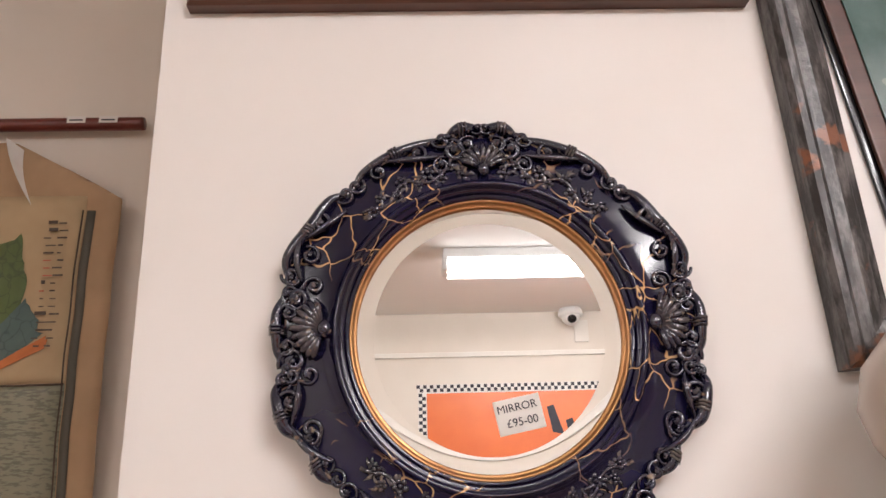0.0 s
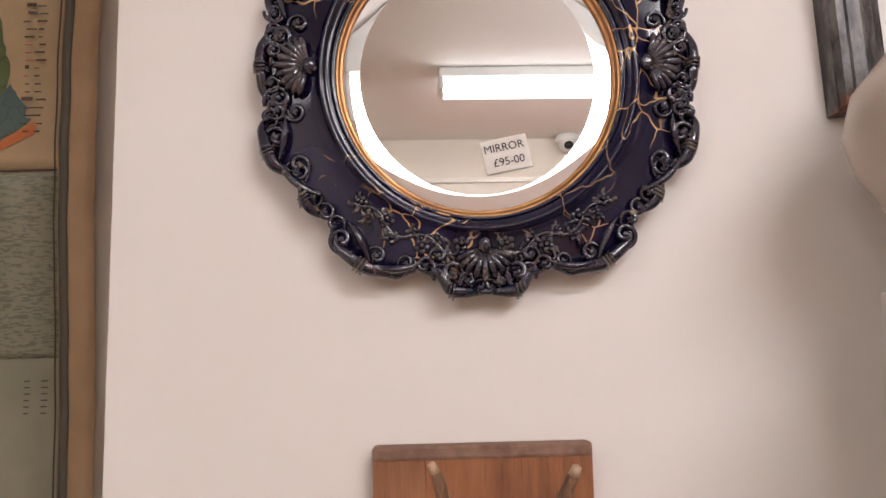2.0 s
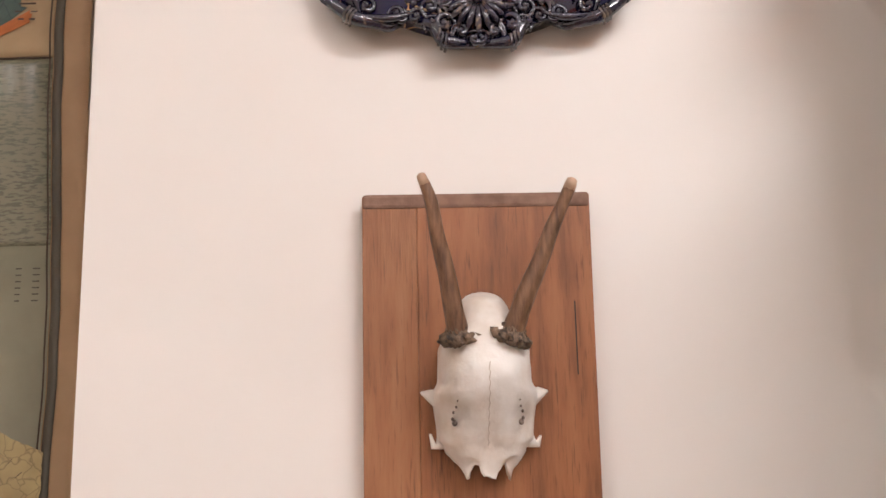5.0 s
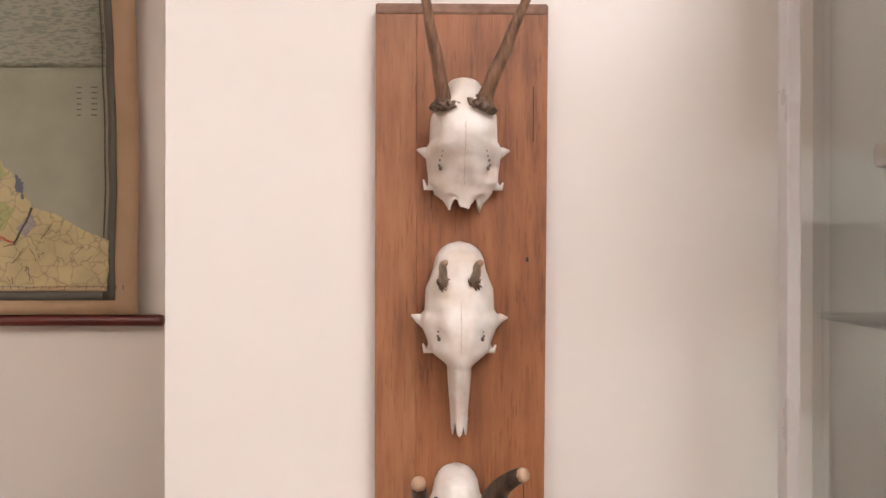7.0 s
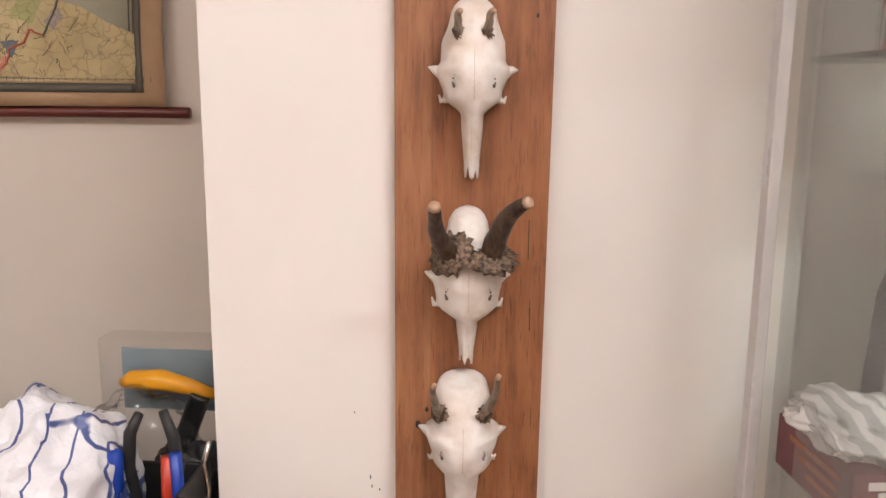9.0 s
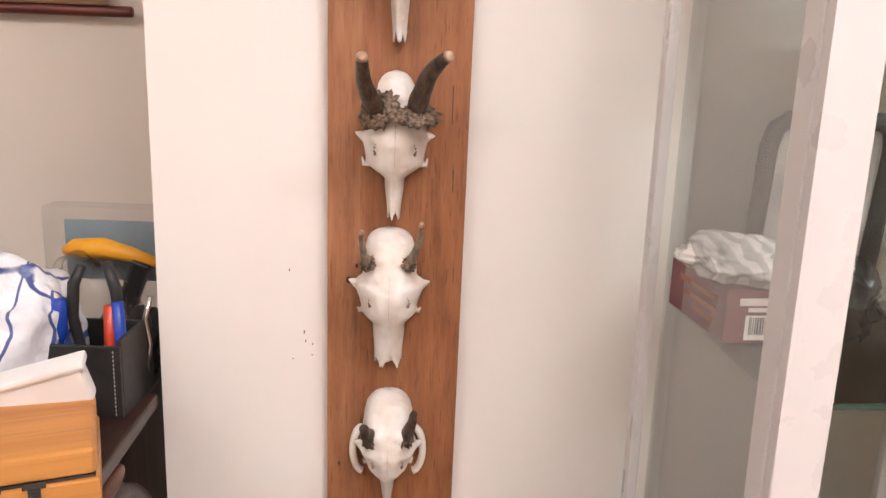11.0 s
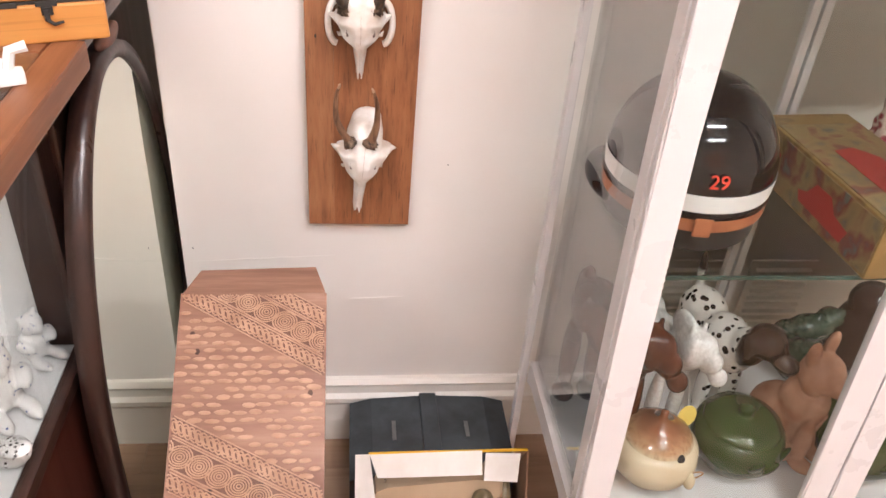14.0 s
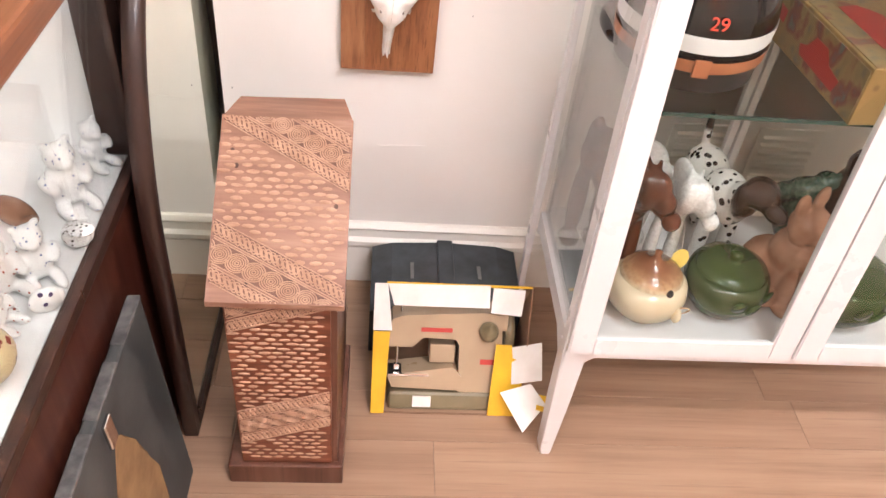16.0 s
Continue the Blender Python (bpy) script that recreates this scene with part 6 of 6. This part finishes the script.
M_ginger = speckled("salmon_glaze", (0.52, 0.28, 0.18), (0.34, 0.155, 0.088), 18, .18, .1, 50)
CAT = [((0, .02, .065), (.055, .062, .065)), ((0, -.010, .125), (.042, .042, .060)), ((0, -.025, .205), (.044, .042, .042)), ((0, -.060, .192), (.021, .022, .017)), ((0, -.078, .187), (.012, .012, .011)), ((-.030, -.030, .190), (.018, .022, .020)), ((.030, -.030, .190), (.018, .022, .020)), ((0, -.048, .130), (.024, .016, .040)),
       ((-.028, -.010, .250), (.019, .011, .030), (0, -12, 0)), ((.028, -.010, .250), (.019, .011, .030), (0, 12, 0)),
       ((-.022, -.052, .055), (.016, .018, .062)), ((.022, -.052, .055), (.016, .018, .062)), ((-.024, -.066, .010), (.020, .028, .013)), ((.024, -.066, .010), (.020, .028, .013)),
       ((-.048, .0, .03), (.025, .055, .032)), ((.048, .0, .03), (.025, .055, .032))]
blobs("cat_figurine", "salmon glazed sitting cat figurine", "figurine", (.742, -.338, Z0), CAT, M_ginger, .003, 30, "", .90)
M_darkgreen = patterned("dark_green_rough_glaze", (0.016, 0.035, 0.020), (0.06, 0.09, 0.06), 120, .28, .25, .3)
blobs("green_ornament", "dark green rough glazed ornament", "ornament", (.835, -.180, Z0), [((0, 0, .09), (.045, .045, .09)), ((0, -.01, .165), (.055, .035, .030)), ((.045, 0, .185), (.030, .030, .022)), ((-.045, 0, .150), (.034, .028, .022)), ((.01, -.01, .195), (.012, .012, .010)), ((-.03, -.01, .18), (.010, .012, .010)), ((.06, -.01, .205), (.009, .010, .010))], M_darkgreen, .004, 0, "", .84)
M_plum = material("dark_brown_glaze", (0.035, 0.018, 0.014), .15)
blobs("brown_jug", "dark brown glazed round jug", "jug", (.945, -.18, Z0), [((0, 0, .10), (.06, .06, .10)), ((0, 0, .19), (.045, .045, .04))], M_plum, .005)

# middle shelf
mt = thing("tool_carton", "small maroon carton with white print and a barcode", "box", (.386, -.205, S2 + .001), rz=3)
M_maroon = speckled("maroon_card", (0.16, 0.032, 0.040), (0.13, 0.026, 0.034), 20, .45, .05)
part("carton", box(-.045, .045, -.09, .06, 0, .058, .0015), M_maroon, mt)
part("lettering_bar", box(-.030, .034, -.0912, -.0902, .042, .050), M_paper, mt)
part("lettering_bar", box(-.020, .026, -.0912, -.0902, .035, .0395), M_paper, mt)
code = part("barcode", box(-.022, .026, -.0912, -.0902, .004, .031), M_paper, mt, "white barcode label")
r_ = random.Random(2)
x = -.018
while x < .021:
    w = r_.choice((.0008, .0014, .002))
    part("barcode_bar", box(x, x + w, -.0918, -.0913, .010, .029), M_ink, code)
    x += w + r_.choice((.001, .0016))
for k in range(3):
    part("lettering_bar", box(-.0462, -.0452, -.07 + k * .002, .03 - k * .02, .040 - k * .013, .046 - k * .013), speckled("faded_orange_print", (0.35, 0.13, 0.05), (0.3, 0.1, 0.04), 30), mt)
M_stripe = material("striped_film", (0.78, 0.77, 0.75), .25)
_n = Nodes(M_stripe)
_wv = _n.add("ShaderNodeTexWave", Vector=_n.obj, Scale=14.0, Distortion=4.0)
_n.colour(_n.mix(_n.grey(_wv.outputs["Fac"], .45, .55), (0.80, 0.79, 0.77), (0.50, 0.49, 0.48)))
crumpled("plastic_packet", "crumpled clear packet with white stripes on the carton", "packet", (.392, -.215, S2 + .060), (.050, .070, .020), M_stripe, 21, .3)
crumpled("clear_packet", "crumpled clear plastic packet", "packet", (.485, -.21, S2 + .001), (.045, .07, .05), M_film, 24, .3)
pf = thing("photo_stand", "grey rounded metal stand with a pale panel", "stand", (.505, -.150, S2 + .001), rx=6)
arc = [(-.075, 0, 0), (-.075, 0, .20), (-.070, 0, .222), (-.055, 0, .232), (.055, 0, .232), (.070, 0, .222), (.075, 0, .20), (.075, 0, 0)]
part("frame_tube", sweep(arc, .011, 10), speckled("dark_grey_metal", (0.06, 0.06, 0.06), (0.09, 0.09, 0.09), 20, .4), pf, "dark grey rounded frame", True)
part("panel", box(-.064, .064, .004, .008, .012, .222, .002), speckled("grey_marbled_panel", (0.55, 0.54, 0.53), (0.30, 0.29, 0.28), 14, .35), pf, "pale marbled panel")
dish = thing("glass_dish", "clear glass dish with a wavy rim under the shelf", "dish", (.63, -.31, S2 + .001))
part("bowl", lathe([(0, 0), (.05, 0), (.085, .018), (.105, .030), (.109, .030), (.088, .014), (.05, -.0005 + .004), (0, .004)], 48), M_glass, dish, "", True)
M_pewter = speckled("dark_pewter", (0.10, 0.10, 0.10), (0.30, 0.29, 0.28), 40, .25, .4, 60, .004, .9)
r_ = random.Random(12)
for k in range(7):
    crumpled("metal_trinket", "dark metal trinket on the glass shelf", "trinket", (.60 + .09 * (k % 4) + r_.uniform(-.02, .02), -.36 + .09 * (k // 4) + r_.uniform(-.02, .02), S2 + (.006 if k else .032)), (.035, .03, .020 + .01 * (k % 2)), M_pewter, 30 + k, .35)

# upper shelf
def tower(at):
    M_brick = material("grey_painted_brick", (0.42, 0.40, 0.38), .35)
    n = Nodes(M_brick)
    b = n.add("ShaderNodeTexBrick", Vector=n.scaled((1, 1, 1)), Scale=26.0)
    b.inputs["Color1"].default_value, b.inputs["Color2"].default_value, b.inputs["Mortar"].default_value = (0.33, 0.31, 0.29, 1), (0.27, 0.25, 0.24, 1), (0.10, 0.09, 0.09, 1)
    b.inputs["Mortar Size"].default_value = .03
    n.colour(b.outputs["Color"])
    t = thing("tower_jug", "grey glazed tower shaped jug with a round window", "jug", at)
    part("body", box(-.040, .060, -.04, .04, 0, .150, .006), M_brick, t, "grey brick patterned body")
    part("roof", box(-.052, .064, -.046, .046, .151, .178, .008), speckled("grey_pink_glaze", (0.44, 0.37, 0.34), (0.36, 0.29, 0.27), 30, .2), t, "greyish pink rim")
    part("window", ball((-.012, -.040, .160), (.010, .008, .010), u=12, v=8), M_dark, t)
    for k in range(9):
        for j in range(5):
            part("brick", box(-.038 + j * .0205 + (.010 if k % 2 else 0), -.020 + j * .0205 + (.006 if k % 2 and j == 4 else (.010 if k % 2 else 0)), -.0425, -.0395, .006 + k * .0158, .0185 + k * .0158, .0008, 1), M_brick, t)
    part("round_shield", ball((-.046, -.012, .090), (.016, .012, .026), (0, 12, 0)), speckled("brown_shield_glaze", (0.22, 0.13, 0.08), (0.16, 0.09, 0.05), 40, .25), t, "brown oval shield", True)
    part("pink_stem", sweep([(-.048, -.010, .055), (-.044, -.010, .02), (-.048, -.012, .004)], [.011, .008, .010], 10), speckled("pink_glaze", (0.45, 0.17, 0.15), (0.38, 0.13, 0.11), 30, .25), t, "", True)
    return t


tower((.446, -.175, S3 + .001)).scale = (1.0, 1.0, .92)


# ---- far side of the shop, seen in the mirrors ----
def batten(x, y, k=1.0):
    b = thing("ceiling_light", "white fluorescent batten light on the ceiling", "ceiling light", (x, y, CEIL), group="ceiling battens")
    b.scale = (k, 1, 1)
    M_em = bpy.data.materials.get("lit_diffuser")
    if not M_em:
        M_em = material("lit_diffuser", (0.9, 0.9, 0.88), .4)
        q = M_em.node_tree.nodes["Principled BSDF"]
        q.inputs["Emission Color"].default_value = (1.0, 0.905, 0.872, 1)
        q.inputs["Emission Strength"].default_value = 85
    part("housing", box(-.76, .76, -.06, .06, -.045, -.001, .004), M_white, b)
    part("diffuser", box(-.74, .74, -.050, .050, -.098, -.046, .015, 3), M_em, b, "lit opal diffuser")
    part("end_cap", box(-.765, -.741, -.066, .066, -.104, -.046, .008), M_white, b)
    part("end_cap", box(.741, .765, -.066, .066, -.104, -.046, .008), M_white, b)
    return b


batten(.90, -1.70, .815)
batten(.89, -2.84, 1.08)
# out of the mirrors' sight: added batten for the alcove's extra lamp
batten(-1.75, -2.84, 1.08)
slab("picture_rail", box(-3.19, 3.19, -4.0195, -4.000, 3.10, 3.13, .004), M_trim, "white painted picture rail", "rail")
cc = thing("security_camera", "white dome security camera under the ceiling", "security camera", (.87, -3.94, 3.34))
cc.scale = (.95, .95, .95)
part("base", turned(lathe([(0, 0), (.075, 0), (.078, .012), (.070, .045), (0, .045)], 32), pose(0, 0, -.02)), M_white, cc, "", True)
part("dome", ball((0, .0, -.025), (.058, .058, .055)), M_white, cc, "", True)
part("lens", ball((0, .040, -.045), (.030, .028, .028)), M_black, cc, "black lens", True)
part("cable_box", box(.03, .12, -.078, -.066, -.17, -.03, .003), M_trim, cc)
po = thing("poster", "orange poster with a black and white chequered border", "poster", (.82, -4.018, 2.29), rz=180)
po.scale = (1.33, 1, 1.33)
part("sheet", box(-.62, .62, -.004, 0, -.45, .45), speckled("orange_print", (0.66, 0.15, 0.03), (0.60, 0.12, 0.025), 4, .4), po)
part("border", box(-.66, .66, -.003, -.001, -.49, .49), M_paper, po)
bm = bmesh.new()
for k in range(44):
    x = -.655 + k * .03
    for j in range(2):
        box(x + (0.015 if j else 0), x + .015 + (0.015 if j else 0), -.0055, -.0045, .456 + j * .016, .471 + j * .016, bm=bm)
for k in range(30):
    z = -.45 + k * .03
    for j in range(2):
        for s_ in (-1, 1):
            a = s_ * (.640 + (j - .5) * .016)
            box(a - .008, a + .008, -.0055, -.0045, z + (.015 if j else 0), z + .015 + (.015 if j else 0), bm=bm)
part("chequer", bm, M_ink, po, "black chequered squares")
for x, z in ((.02, .26), (-.06, .20), (-.02, .10)):
    part("black_shape", turned(prism([(0, 0), (.05, .01), (.07, .12), (.04, .13)], -.0060, -.0045), pose(x, 0, z)), M_ink, po)


# ---- floor boards ----
BL, BWD = 1.2, .125
boards = {}
r_ = random.Random(7)
y = -4.10
while y < .84:
    x = -3.3 - r_.uniform(0, 1.0)
    while x < 3.3:
        x0, x1, y1 = max(x, -3.3), min(x + BL, 3.3), min(y + BWD, .83)
        if x1 - x0 > .05:
            key = (round(x1 - x0, 3), round(y1 - y, 3))
            if key not in boards:
                boards[key] = mesh_of("floor_board", box(0.0003, key[0] - .0003, .0003, key[1] - .0003, -.004, 0, .0005, 1))
            ob = part("floor_board", boards[key], M_floor, floor)
            ob.location = (x0, y, F)
        x += BL
    y += BWD
